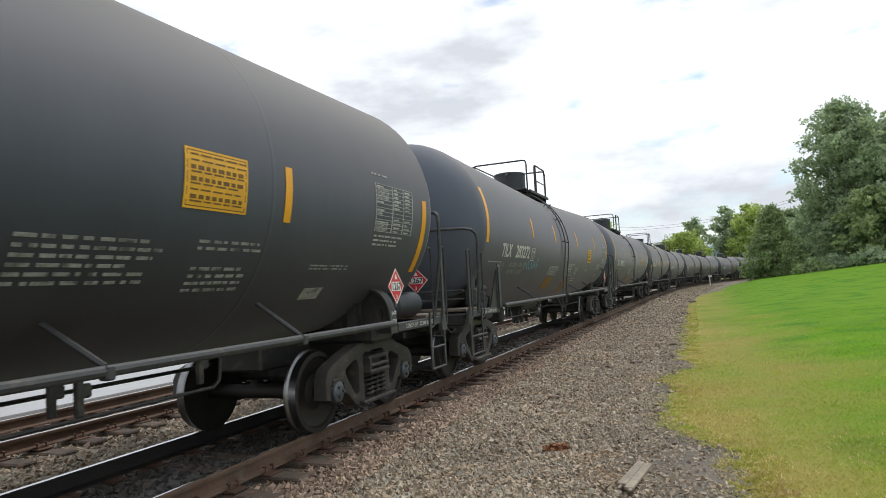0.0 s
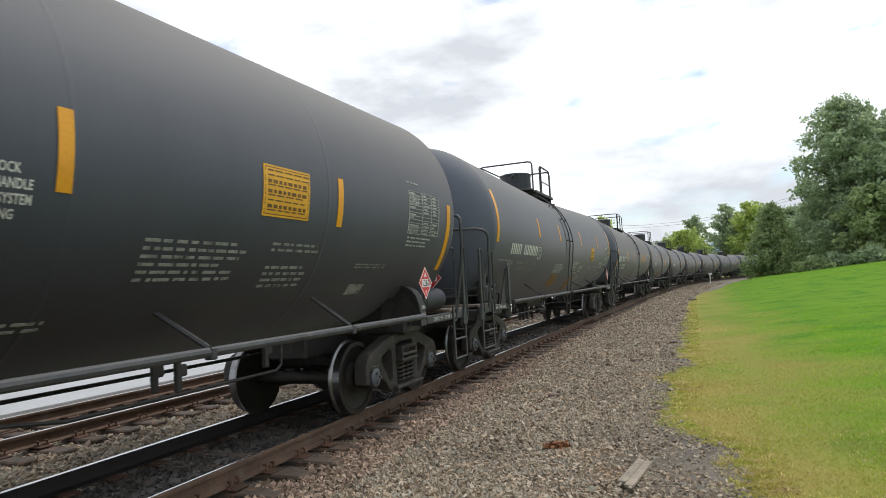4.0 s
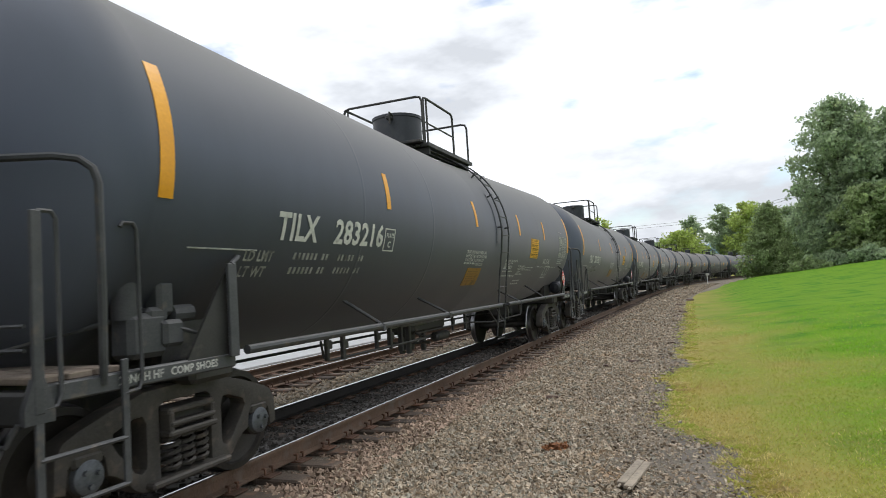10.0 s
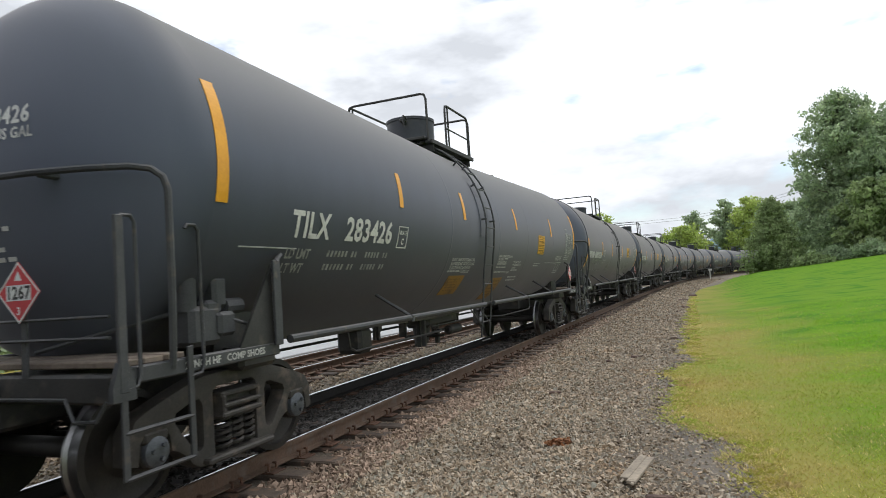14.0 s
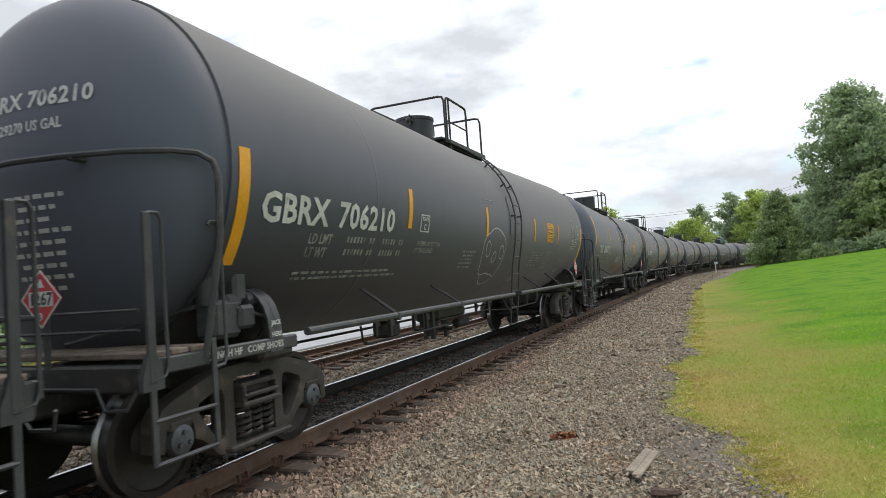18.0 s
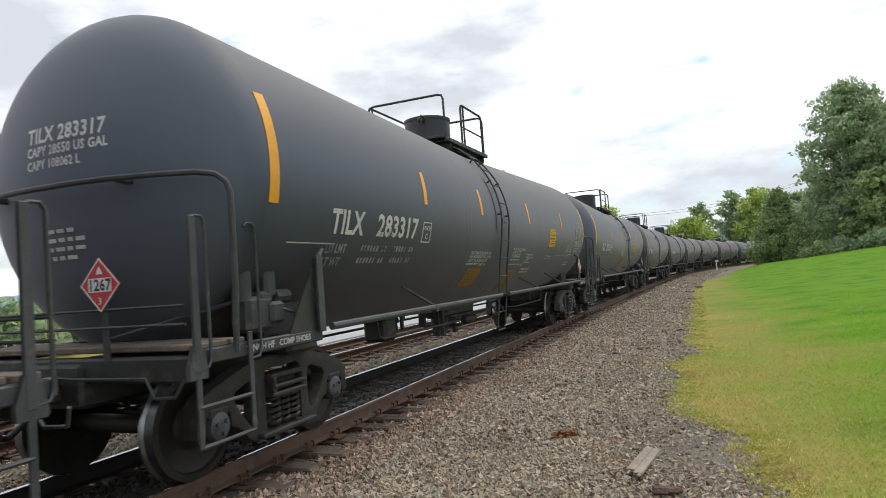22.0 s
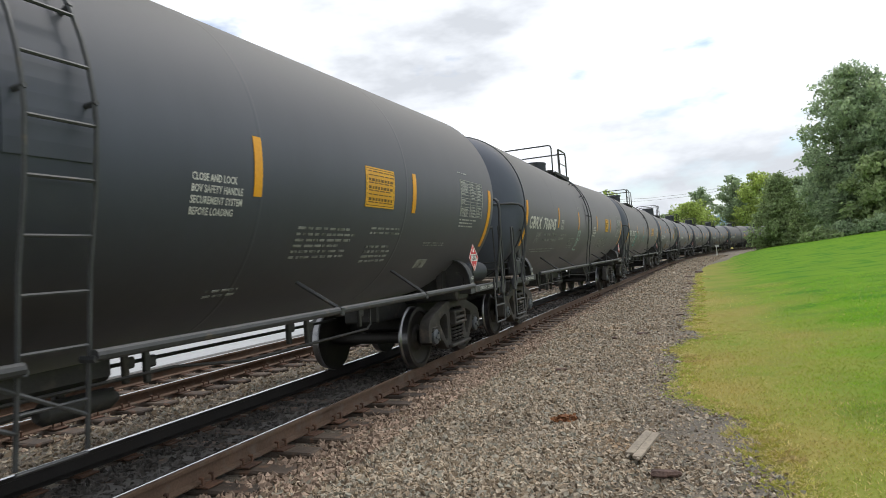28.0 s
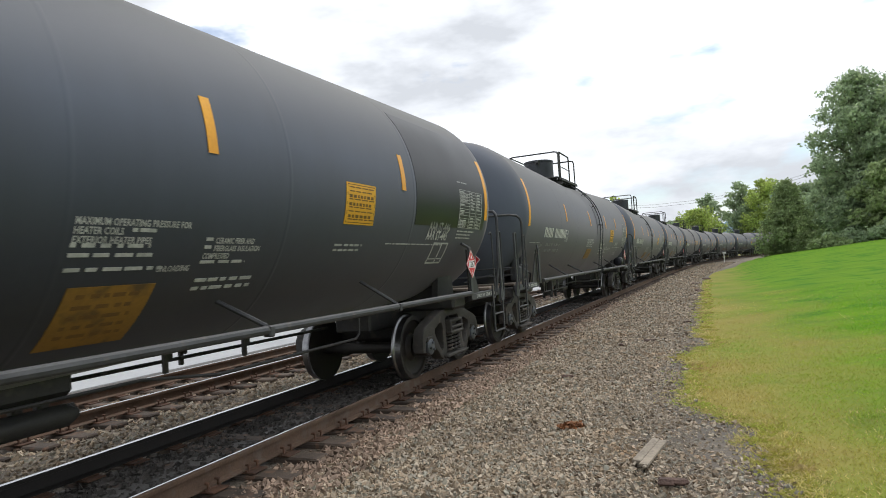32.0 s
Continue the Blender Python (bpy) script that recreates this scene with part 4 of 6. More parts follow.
def sliced(word, size, align, space, squeeze, step):
    """The word cut into bands, so that it can follow a round surface."""
    vs, fs = text_shape(word, size, align, space, squeeze)
    bm = bmesh.new()
    made = [bm.verts.new((x, y, 0)) for x, y in vs]
    for q in fs:
        try:
            bm.faces.new([made[i] for i in q])
        except ValueError:
            pass
    y = -size * 0.3
    while y < size and step < size:
        bmesh.ops.bisect_plane(bm, geom=bm.verts[:] + bm.edges[:] + bm.faces[:], plane_co=(0, y, 0), plane_no=(0, 1, 0))
        y += step
    bm.verts.index_update()
    out = [(p.co.x, p.co.y) for p in bm.verts], [tuple(p.index for p in q.verts) for q in bm.faces]
    bm.free()
    return out


def side_word(b, word, x, a, size, align="LEFT", squeeze=0.8, space=1.05):
    """Letters laid on the tank's side, their left foot at x and a degrees."""
    vs, fs = sliced(word, size, align, space, squeeze, 0.09)
    return b.add([skin(x + u, a + math.degrees(v / 1.55), 0.007) for u, v in vs], fs)


def end_word(b, word, y, z, size, squeeze=0.85):
    """Letters on the leading dished end."""
    vs, fs = sliced(word, size, "LEFT", 1.05, squeeze, 0.09)
    return b.add([(-head_x(math.hypot(y - u, z + v - axis(-7.8))) - 0.006, y - u, z + v) for u, v in vs], fs)


def bars(b, x0, x1, a0, a1, rows, rng):
    """Rows of small unreadable lettering as broken bars."""
    for r in range(rows):
        top = a0 + (a1 - a0) * r / rows
        low = top + (a1 - a0) / rows * 0.4
        x = x0
        end = x1 - rng.uniform(0, 0.25) * (x1 - x0)
        while x < end:
            w = rng.uniform(0.035, 0.15)
            decal(b, x, min(x + w, end), low, top, 0.006)
            x += w + rng.uniform(0.02, 0.05)
    return b


def frame_box(b, x0, x1, a0, a1, w=0.022):
    dw = math.degrees(w / 1.55)
    decal(b, x0, x1, a1 - dw, a1)
    decal(b, x0, x1, a0, a0 + dw)
    decal(b, x0, x0 + w, a0, a1)
    return decal(b, x1 - w, x1, a0, a1)


def wrap_ladder(car, x0, x1):
    """A ladder that follows the tank from the top platform and leans in below its widest point."""
    zw, gap = axis(x0), 0.085
    low = [(SHAPE["r"] + gap, zw), (SHAPE["r"] + 0.05, 2.15), (1.56, 1.68), (1.505, 1.15), (1.44, 0.62)]

    def depth(z):
        for (ya, za), (yb, zb) in zip(low, low[1:]):
            if z >= zb:
                return -(ya + (yb - ya) * (za - z) / (za - zb))
        return -low[-1][0]

    for x in (x0, x1):
        pts = [ring(x, a, gap) for a in range(66, 5, -6)] + [(x, -y, z) for y, z in low]
        lr = Build().tube(pts, 0.016, 6)
        for a in (44, 26, 4):
            lr.tube([ring(x, a, 0.0), ring(x, a, gap + 0.02)], 0.017, 6)
        lr.tube([(x, -1.57, 1.15), (x, -1.44, 1.15)], 0.024, 6)
        lr.tube([(x, depth(0.82), 0.82), (x - 0.62, -1.5, 1.13)], 0.014, 6)
        part("ladder_rail", lr, GREYIRON, car)
    spots = [ring(x0, a, gap) for a in (60, 47, 35, 23, 11)] + [(x0, depth(z), z) for z in (zw - 0.03 - 0.32 * i for i in range(7))]
    for p in spots:
        part("rung", Build().tube([p, (x1, p[1], p[2])], 0.012, 6), GREYIRON, car)


# top fittings by kind: platform ends, corners of the near rail, drum middle, drum radius and height
TOPS = {"T1": (-1.3, 0.85, -0.42, 0.80, -0.30, 0.45, 4.74), "T2": (-0.85, 1.45, -0.8, 0.62, -0.25, 0.45, 4.76),
        "G1": (-0.85, 1.15, -0.77, 0.30, -0.5, 0.36, 4.66), "G2": (-1.1, 0.95, -0.2, 0.92, -0.45, 0.40, 4.50)}


def top_gear(car, kind):
    """Valve housing, walkway round it and its rails."""
    px0, px1, ra, rb, hx, hr, hz = TOPS[kind]
    base = axis(hx) + SHAPE["r"]
    h = Build()
    h.lathe([(base - 0.12, hr), (hz - 0.075, hr), (hz - 0.07, hr + 0.016), (hz - 0.02, hr + 0.016), (hz, hr - 0.04), (hz + 0.025, hr * 0.5), (hz + 0.03, 0.0)], "z", 36, (hx, 0, 0))
    part("valve_housing", h, FITTING, car, "black drum-shaped valve housing")
    for x in (-1, 1):
        hg = Build().box((hx + x * (hr + 0.08), -0.1, hz - 0.12), (0.13, 0.12, 0.1), 0.03)
        hg.tube([(hx + x * (hr + 0.06), -0.16, hz - 0.1), (hx + x * (hr + 0.2), -0.16, hz - 0.06), (hx + x * (hr + 0.2), -0.16, hz - 0.26)], 0.016, 6)
        part("housing_latch", hg, IRON, car)
    zp, top = 4.05, 4.90
    for y in (-0.64, 0.64):
        for j in range(3):
            part("walkway_board", Build().box(((px0 + px1) / 2, y + (j - 1) * 0.12, zp), (px1 - px0, 0.095, 0.05), 0.008), IRON, car)
        part("walkway_edge", Build().box(((px0 + px1) / 2, y * 1.3, zp), (px1 - px0, 0.04, 0.075), 0.006), IRON, car)
        for x in (px0 + 0.15, px1 - 0.15):
            part("walkway_leg", Build().box((x, y, zp - 0.08), (0.06, 0.34, 0.16), 0.008), IRON, car)
        s = -1 if y < 0 else 1
        yy = y + s * 0.13
        a, b = (ra, rb) if s < 0 else (px0, px1)
        r = Build().tube([(a, yy, zp), (a, yy, top - 0.1), (a + 0.03, yy, top - 0.02), (a + 0.1, yy, top), (b - 0.1, yy, top), (b - 0.03, yy, top - 0.02), (b, yy, top - 0.1), (b, yy, zp)], 0.022, 8)
        r.tube([(a + 0.14, yy, top), (a + 0.14, yy, zp)], 0.019, 6)
        part("guard_rail", r, IRON, car)
        part("guard_bar", Build().tube([(a, yy, 4.46), (b, yy, 4.46)], 0.015, 6), IRON, car)
    for x in (px0, px1):
        e = Build().tube([(x, -0.77, zp), (x, -0.77, top - 0.1), (x, -0.74, top - 0.02), (x, -0.66, top), (x, 0.66, top), (x, 0.74, top - 0.02), (x, 0.77, top - 0.1), (x, 0.77, zp)], 0.022, 8)
        part("end_guard_rail", e, IRON, car)
        part("walkway_end", Build().box((x, 0, zp + 0.055), (0.26, 1.5, 0.05), 0.008), IRON, car)
    base = axis(4.6) + SHAPE["r"]
    v = Build().lathe([(base - 0.05, 0.07), (base + 0.1, 0.07), (base + 0.11, 0.1), (base + 0.15, 0.1), (base + 0.16, 0.0)], "z", 14, (4.6, 0, 0))
    part("vent_fitting", v, IRON, car)


def table_decal(tank, x0, x1, a0, a1):
    """The white ruled test table near the trailing end."""
    b = Build()
    rng = random.Random(5)
    rows = 12
    for r in range(rows + 1):
        a = a0 + (a1 - a0) * r / rows
        decal(b, x0, x1, a, a + 0.22)
    for c in (0.0, 0.42, 0.72, 0.985):
        x = x0 + (x1 - x0) * c
        decal(b, x, x + 0.014, a0, a1)
    words = {10: "TANK QUALIFICATION", 9: "THICKNESS TEST", 8: "SERVICE EQUIPMENT", 4: "LINING", 1: "SHELL INSPECTION", 0: "STUB SILL INSPECTION"}
    for r in range(rows):
        a = a0 + (a1 - a0) * (r + 0.25) / rows
        if r in words:
            side_word(b, words[r], x0 + 0.025, a, 0.052, squeeze=0.36 / (0.036 * len(words[r])) if len(words[r]) > 14 else 0.72)
        elif r % 3:
            decal(b, x0 + (x1 - x0) * 0.03, x0 + (x1 - x0) * rng.uniform(0.18, 0.36), a, a + (a1 - a0) / rows * 0.36)
        for c0, c1 in ((0.47, rng.uniform(0.56, 0.66)), (0.77, rng.uniform(0.84, 0.93))):
            if r not in (4, 5):
                decal(b, x0 + (x1 - x0) * c0, x0 + (x1 - x0) * c1, a, a + (a1 - a0) / rows * 0.36)
    bars(b, x0 + 0.02, x1 - 0.2, a0 - 1.5, a0 - 7, 3, rng)
    bars(b, x0 - 0.05, x0 + 0.4, a1 + 4.5, a1 + 3, 1, rng)
    tagged(part("test_table", b, TABLE, tank, "white ruled table of tests", 0), kind="stuff")


# brackets under the tank by kind: along, across, lower end, width across
POSTS = [(-4.62, -1.0, 0.83, 0.05), (-4.6, -1.2, 0.83, 0.05), (-2.95, -0.75, 0.77, 0.05), (-2.92, -0.95, 0.77, 0.05), (-1.56, -0.25, 0.67, 0.08), (-1.33, -0.33, 0.57, 0.08), (1.15, -0.3, 0.69, 0.05), (1.12, -0.58, 0.71, 0.05), (2.85, -0.75, 0.77, 0.05), (2.9, -0.95, 0.77, 0.05), (4.1, -0.9, 0.80, 0.05)]
HANGERS = {"T2": POSTS, "G1": [(x + 0.25, y, z + 0.05, w) for x, y, z, w in POSTS], "G2": [(x - 0.2, y, z + 0.05, w) for x, y, z, w in POSTS],
           "T1": [(-3.05, -0.5, 0.80, 0.05), (-1.6, 0.35, 0.67, 0.05), (-1.3, 1.05, 0.57, 0.05), (-1.09, 0.05, 0.67, 0.14), (-0.74, -0.1, 0.44, 0.08), (0.99, 0.35, 0.46, 0.08), (2.3, 0.3, 0.7, 0.05), (3.1, 0.9, 0.66, 0.05), (3.5, 0.3, 0.7, 0.05)]}
# by kind: middle stripes, yellow notice, ladder
SIDES = {"T1": ((-4.25, -1.95, 1.1, 4.3), (2.97, 3.58), (-1.13, -0.69)), "T2": ((-4.0, -0.69, 2.09, 4.36), (3.05, 3.76), (0.47, 0.92)),
         "G1": ((-4.33, -1.3, 1.95, 4.29), (3.1, 3.76), (0.12, 0.56)), "G2": ((-4.49, -1.9, 1.25, 4.32), (3.06, 3.75), (-0.76, -0.33))}


def set_shape(maker):
    SHAPE.update(zip(("r", "z", "climb", "lead", "trail", "dish"), SHAPES[maker]))


def tank_car(kind):
    """One tank car, towards the lawn on its -y side, leading end at -x."""
    tilx = kind[0] == "T"
    maker = "TILX" if tilx else "GBRX"
    set_shape(maker)
    car = thing("tank_car", "", "tank car", "tank cars of the train")
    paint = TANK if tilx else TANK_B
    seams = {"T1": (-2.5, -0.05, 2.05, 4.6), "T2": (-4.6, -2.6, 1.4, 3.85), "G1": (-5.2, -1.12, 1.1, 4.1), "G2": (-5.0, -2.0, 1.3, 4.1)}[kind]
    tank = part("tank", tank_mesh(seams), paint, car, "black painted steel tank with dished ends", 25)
    mid, (px0, px1), lad = SIDES[kind]
    part("wear_plate", decal(Build(), lad[0] - 0.07, lad[1] + 0.07, -6, 30 if tilx else 20, 0.010), paint, tank, "", 0)
    lo, hi = (2.5, 19) if tilx else (-9.5, 8.8)
    for x in mid:
        part("reflective_stripe", decal(Build(), x - 0.05, x + 0.05, lo, hi), YELLOW, tank, "yellow reflective stripe", 0)
    elo, ehi = (-6, 32) if tilx else (-26, 9.5)
    for x in (-7.45, 7.34 if tilx else 7.38):
        part("reflective_stripe", decal(Build(), x - 0.065, x + 0.065, elo, ehi), YELLOW, tank, "long yellow reflective stripe", 0)
    rng = random.Random({"T1": 11, "T2": 12, "G1": 13, "G2": 14}[kind])
    pa0, pa1 = (-14.2, 1.7) if tilx else (-8.8, 7.6)
    plc = part("yellow_notice", decal(Build(), px0, px1, pa0, pa1), PLACARD, tank, "yellow emergency notice", 0)
    ink = Build()
    for r in range(9):
        a = pa1 - 1.5 - (pa1 - pa0 - 2.2) * r / 9
        x = px0 + 0.06
        tall, wide = (1.15, 0.05) if r in (2, 4, 7) else (0.45, 0.1)
        while x < px1 - 0.1:
            w = wide * rng.uniform(0.7, 1.3)
            decal(ink, x, x + w, a - tall, a, 0.008)
            x += w + 0.025
    frame_box(ink, px0 + 0.02, px1 - 0.02, pa0 + 0.6, pa1 - 0.6, 0.008)
    tagged(part("lettering", ink, INK, plc, "", 0), kind="stuff")
    st = Build()
    if tilx:
        olds = ((-2.2, -44.5, -31), (0.07, -54, -34)) if kind == "T1" else ((-0.95, -35.5, -23.5),)
        for x, a0, a1 in olds:
            old = part("faded_notice", decal(Build(), x, x + 0.68, a0, a1), PLACARD_OLD, tank, "faded orange notice low on the tank", 0)
            tagged(part("lettering", bars(Build(), x + 0.08, x + 0.6, a1 - 2, a0 + 2, 5, rng), INK, old, "", 0), kind="stuff")
        sh = 0.0 if kind == "T1" else 1.15
        top = -20 if kind == "T1" else -12.5
        for i, word in enumerate(("CONSULT OWNER BEFORE REPAIRING TANK", "SHARP OBJECTS MUST NOT CONTACT LINING", "DO NOT STEAM OR CLEAN TANK WITH")):
            side_word(st, word, -2.33 + sh, top - 1.8 - 2.5 * i, 0.072, squeeze=0.66)
        bars(st, -2.35 + sh, -1.80 + sh, top - 7.5, top - 10.2, 1, rng)
        side_word(st, "CAUSTIC SODA", -1.78 + sh, top - 9.3, 0.072, squeeze=0.66)
        for i, word in enumerate(("MAXIMUM OPERATING PRESSURE FOR", "HEATER COILS", "EXTERIOR HEATER PIPES")):
            side_word(st, word, sh, -18.4 - 2.2 * i, 0.064, squeeze=0.80)
        bars(st, 0.42 + sh, 0.62 + sh, -18.9, -21.2, 1, rng)
        bars(st, sh, 0.78 + sh, -22.9, -27.6, 2, rng)
        for i, word in enumerate(("CERAMIC FIBER AND", "FIBERGLASS INSULATION", "COMPRESSED")):
            side_word(st, word, (1.2, 1.2, 1.1)[i] + sh, -22.4 - 2.3 * i, 0.064, squeeze=0.72)
        bars(st, 1.1 + sh, 1.18 + sh, -20.8, -23.0, 1, rng)
        bars(st, 1.1 + sh, 1.18 + sh, -23.1, -25.4, 1, rng)
        bars(st, 1.1 + sh, 1.7 + sh, -27.6, -29.8, 1, rng)
        bars(st, 1.12 + sh, 1.8 + sh, -33.3, -38.8, 2, rng)
        bars(st, 2.9, 3.6, -22, -26, 2, rng)
        bars(st, 4.0, 6.3, -21.2, -22.6, 1, rng)
        bars(st, sh, 0.85 + sh, -28.9, -31.2, 1, rng)
        side_word(st, "UNLOADING", 0.7 + sh, -30.5, 0.064, squeeze=0.78)
        decal(st, -7.15, -6.35, -18.6, -18.2)
    else:
        sh = 0.0 if kind == "G1" else -0.6
        bars(st, -2.3 + sh, -1.65 + sh, -19, -31, 5, rng)
        bars(st, 1.9, 3.0, -18, -31, 6, rng)
        bars(st, 3.3, 4.1, -17, -21, 2, rng)
        bars(st, 3.3, 4.0, -25, -34, 4, rng)
        bars(st, -6.5, -4.2, -29, -33.5, 2, rng)
        bars(st, 4.9, 5.8, -23.5, -26, 2, rng)
        bars(st, 1.0, 1.5, -40, -44, 2, rng)
        bars(st, mid[1] - 0.06, mid[1] + 0.5, 14.5, 11.5, 2, rng)
        decal(st, 5.0, 5.35, -38, -33)
    tagged(part("small_lettering", st, TABLE if tilx else FAINT, tank, "worn white small lettering", 0), kind="stuff")
    if tilx:
        table_decal(tank, *((6.16, 7.13)), -11.8, 9)
        w = Build()
        if kind == "T1":
            side_word(w, "AAR ST-445", 5.1, -18.8, 0.17, squeeze=0.8)
        else:
            side_word(w, "AAR ST-445", 4.46, -18.6, 0.17, squeeze=0.8)
        bx = 5.44 if kind == "T1" else 4.9
        frame_box(w, bx, bx + 0.53, -32, -20.3)
        decal(w, bx + 0.29, bx + 0.31, -32, -20.3)
        decal(w, bx, bx + 0.53, -29.5, -29)
        tagged(part("stencil", w, TABLE, tank, "", 0), kind="stuff")
        xp = -4.31 if kind == "T1" else -4.08
        pw = Build()
        frame_box(pw, xp, xp + 0.265, -16.2, -6.1, 0.014)
        side_word(pw, "PLATE", xp + 0.133, -10.0, 0.072, "CENTER", 0.92)
        side_word(pw, "C", xp + 0.133, -14.4, 0.105, "CENTER", 1.0)
        part("plate_mark", pw, WHITE, tank, "boxed plate marking", 0)
    else:
        table_decal(tank, 6.0, 7.01, -8.4, 12)
        xp = mid[0] + 0.32
        pw = Build()
        frame_box(pw, xp, xp + 0.27, -10.6, -2.2, 0.014)
        side_word(pw, "PLATE", xp + 0.135, -5.2, 0.07, "CENTER", 0.92)
        side_word(pw, "C", xp + 0.135, -9.4, 0.105, "CENTER", 1.0)
        part("plate_mark", pw, WHITE, tank, "boxed plate marking", 0)
        w = Build()
        side_word(w, "THERMAL PROTECTION", xp - 0.02, -17.2, 0.085, squeeze=0.8)
        side_word(w, "SYSTEM EQUIPPED", xp - 0.05, -20.6, 0.085, squeeze=0.8)
        tagged(part("stencil", w, FAINT, tank, "", 0), kind="stuff")
        if kind == "G2":
            w = Build()
            for i, line in enumerate(("CLOSE AND LOCK", "BOV SAFETY HANDLE", "SECUREMENT SYSTEM", "BEFORE LOADING")):
                side_word(w, line, 0.51, -6.6 - 3.1 * i, 0.078, squeeze=0.70)
            tagged(part("stencil", w, WHITE, tank, "", 0), kind="stuff")
    for xa, xb in ((-6.66, lad[0]), (lad[1], 6.40)):
        part("side_pipe", Build().tube([(xa, -1.55, 1.17), (xb, -1.55, 1.17)], 0.038, 10), GREYIRON, car)
    part("side_pipe", Build().tube([(-6.62, 1.55, 1.15), (6.62, 1.55, 1.15)], 0.042, 8), GREYIRON, car)
    struts = {"T1": (-4.12, 1.65, 4.0), "T2": (-4.3, -2.2, 1.8, 4.0), "G1": (-4.82, -2.74, 2.42, 4.48), "G2": (-4.82, -2.74, 2.42, 4.5)}[kind]
    for x in struts:
        p = Build().tube([ring(x - 0.13, -44, -0.02), (x, -1.53, 1.2)], 0.022, 6)
        p.box((x, -1.55, 1.16), (0.07, 0.085, 0.095), 0.012)
        part("pipe_strut", p, GREYIRON, car)
    for x, y, z, w in HANGERS[kind]:
        hb = Build().box((x, y, (z + 1.12) / 2), (0.055, w, 1.12 - z), 0.008)
        if w < 0.1:
            hb.box((x + 0.05, y, z + 0.17), (0.09, 0.05, 0.1), 0.015)
        part("pipe_hanger", hb, IRON, car)
    u = Build().box((0.15, 0, 0.92), (1.5, 0.5, 0.3), 0.06).lathe([(0.5, 0.13), (0.85, 0.18)], "z", 14, (-0.4, 0, 0))
    for dx, dy, z in ((-0.85, -0.25, 0.47), (-0.12, -0.2, 0.45), (0.7, 0.2, 0.5), (-0.4, 0.1, 0.42)):
        u.box((dx, dy, (z + 1.0) / 2), (0.09, 0.08, 1.0 - z), 0.012)
    u.tube([(-0.5, -0.5, 0.62), (-0.5, 0.3, 0.62)], 0.025, 6).tube([(-0.85, -0.25, 0.66), (0.9, -0.2, 0.7)], 0.028, 6)
    u.lathe([(0.15, 0.05), (0.2, 0.09), (0.75, 0.09), (0.85, 0.04)], "x", 12, (0, -0.3, 0.66))
    part("bottom_outlet", u, IRON, car, "bottom outlet valve and its guard")
    part("brake_pipe", Build().tube([(-4.66, -0.95, 1.05), (-4.62, -0.95, 0.86), (-4.5, -0.95, 0.81), (-1.7, -0.95, 0.80), (-1.3, -0.6, 0.84), (1.2, -0.6, 0.84), (1.7, -0.95, 0.80), (4.0, -0.95, 0.81), (4.08, -0.95, 0.86), (4.1, -0.95, 1.05)], 0.016, 6), IRON, car)
    part("low_pipe", Build().tube([(-5.6, 0.5, 0.80), (5.6, 0.5, 0.80)], 0.022, 6), IRON, car)
    if kind != "T2":
        part("skid_plate", Build().box((-3.4 if tilx else -2.76, -0.3, 0.84), (0.36 if tilx else 0.24, 0.4, 0.36 if tilx else 0.26), 0.05), IRON, car)
    wrap_ladder(car, *lad)
    top_gear(car, kind)
    for e in (-1, 1):
        end_gear(car, e, maker)
        truck(car, e * 6.79 - 0.07)
    if kind in ("T2", "G2"):
        rs = Build().lathe([(6.95, 0.0), (6.97, 0.12), (7.03, 0.17), (7.72, 0.17), (7.78, 0.12), (7.8, 0.0)], "x", 20, (0, -1.18, 1.36))
        part("air_reservoir", rs, FITTING, car, "dark cylindrical air reservoir")
    vg = Build().box((-7.4, -1.2, 1.36), (0.34, 0.22, 0.32), 0.04).box((-7.22, -1.22, 1.62), (0.16, 0.16, 0.26), 0.03).box((-7.3, -1.21, 1.5), (0.2, 0.18, 0.12), 0.03)
    vg.box((-7.2, -1.25, 1.36), (0.2, 0.2, 0.2), 0.03)
    part("brake_valve", vg, GREYIRON, car, "cast grey brake valve")
    part("valve_cap", Build().lathe([(1.48, 0.09), (1.74, 0.09), (1.76, 0.0)], "z", 12, (-7.52, -1.2, 0)), GREYIRON, car)
    part("valve_nozzle", Build().lathe([(-7.16, 0.07), (-6.96, 0.07), (-6.95, 0.0)], "x", 10, (0, -1.25, 1.5)), GREYIRON, car)
    part("valve_pipe", Build().tube([(-7.5, -1.2, 1.5), (-7.7, -0.9, 1.42), (-8.1, -0.3, 1.25)], 0.02, 6), GREYIRON, car)
    part("valve_pipe", Build().tube([(-7.3, -1.3, 1.44), (-7.0, -1.37, 1.34), (-6.95, -1.32, 1.14)], 0.018, 6), GREYIRON, car)
    low = 1.08 if tilx else 1.36
    part("placard_holder", Build().box((6.60 if tilx else 6.56, -1.5, (low + 1.58) / 2), (0.07, 0.02, 1.58 - low), 0.004), GREYIRON, car)
    diamond(car, pose(6.59 if tilx else 6.54, -1.53, 1.61))
    py, pz = (-0.56, 1.70) if tilx else (-0.46, 1.62)
    part("placard_holder", Build().box((-8.36, py, 1.32), (0.02, 0.06, 0.5), 0.004), GREYIRON, car)
    diamond(car, pose(-8.39, py, pz, 0, 0, -90))
    return car


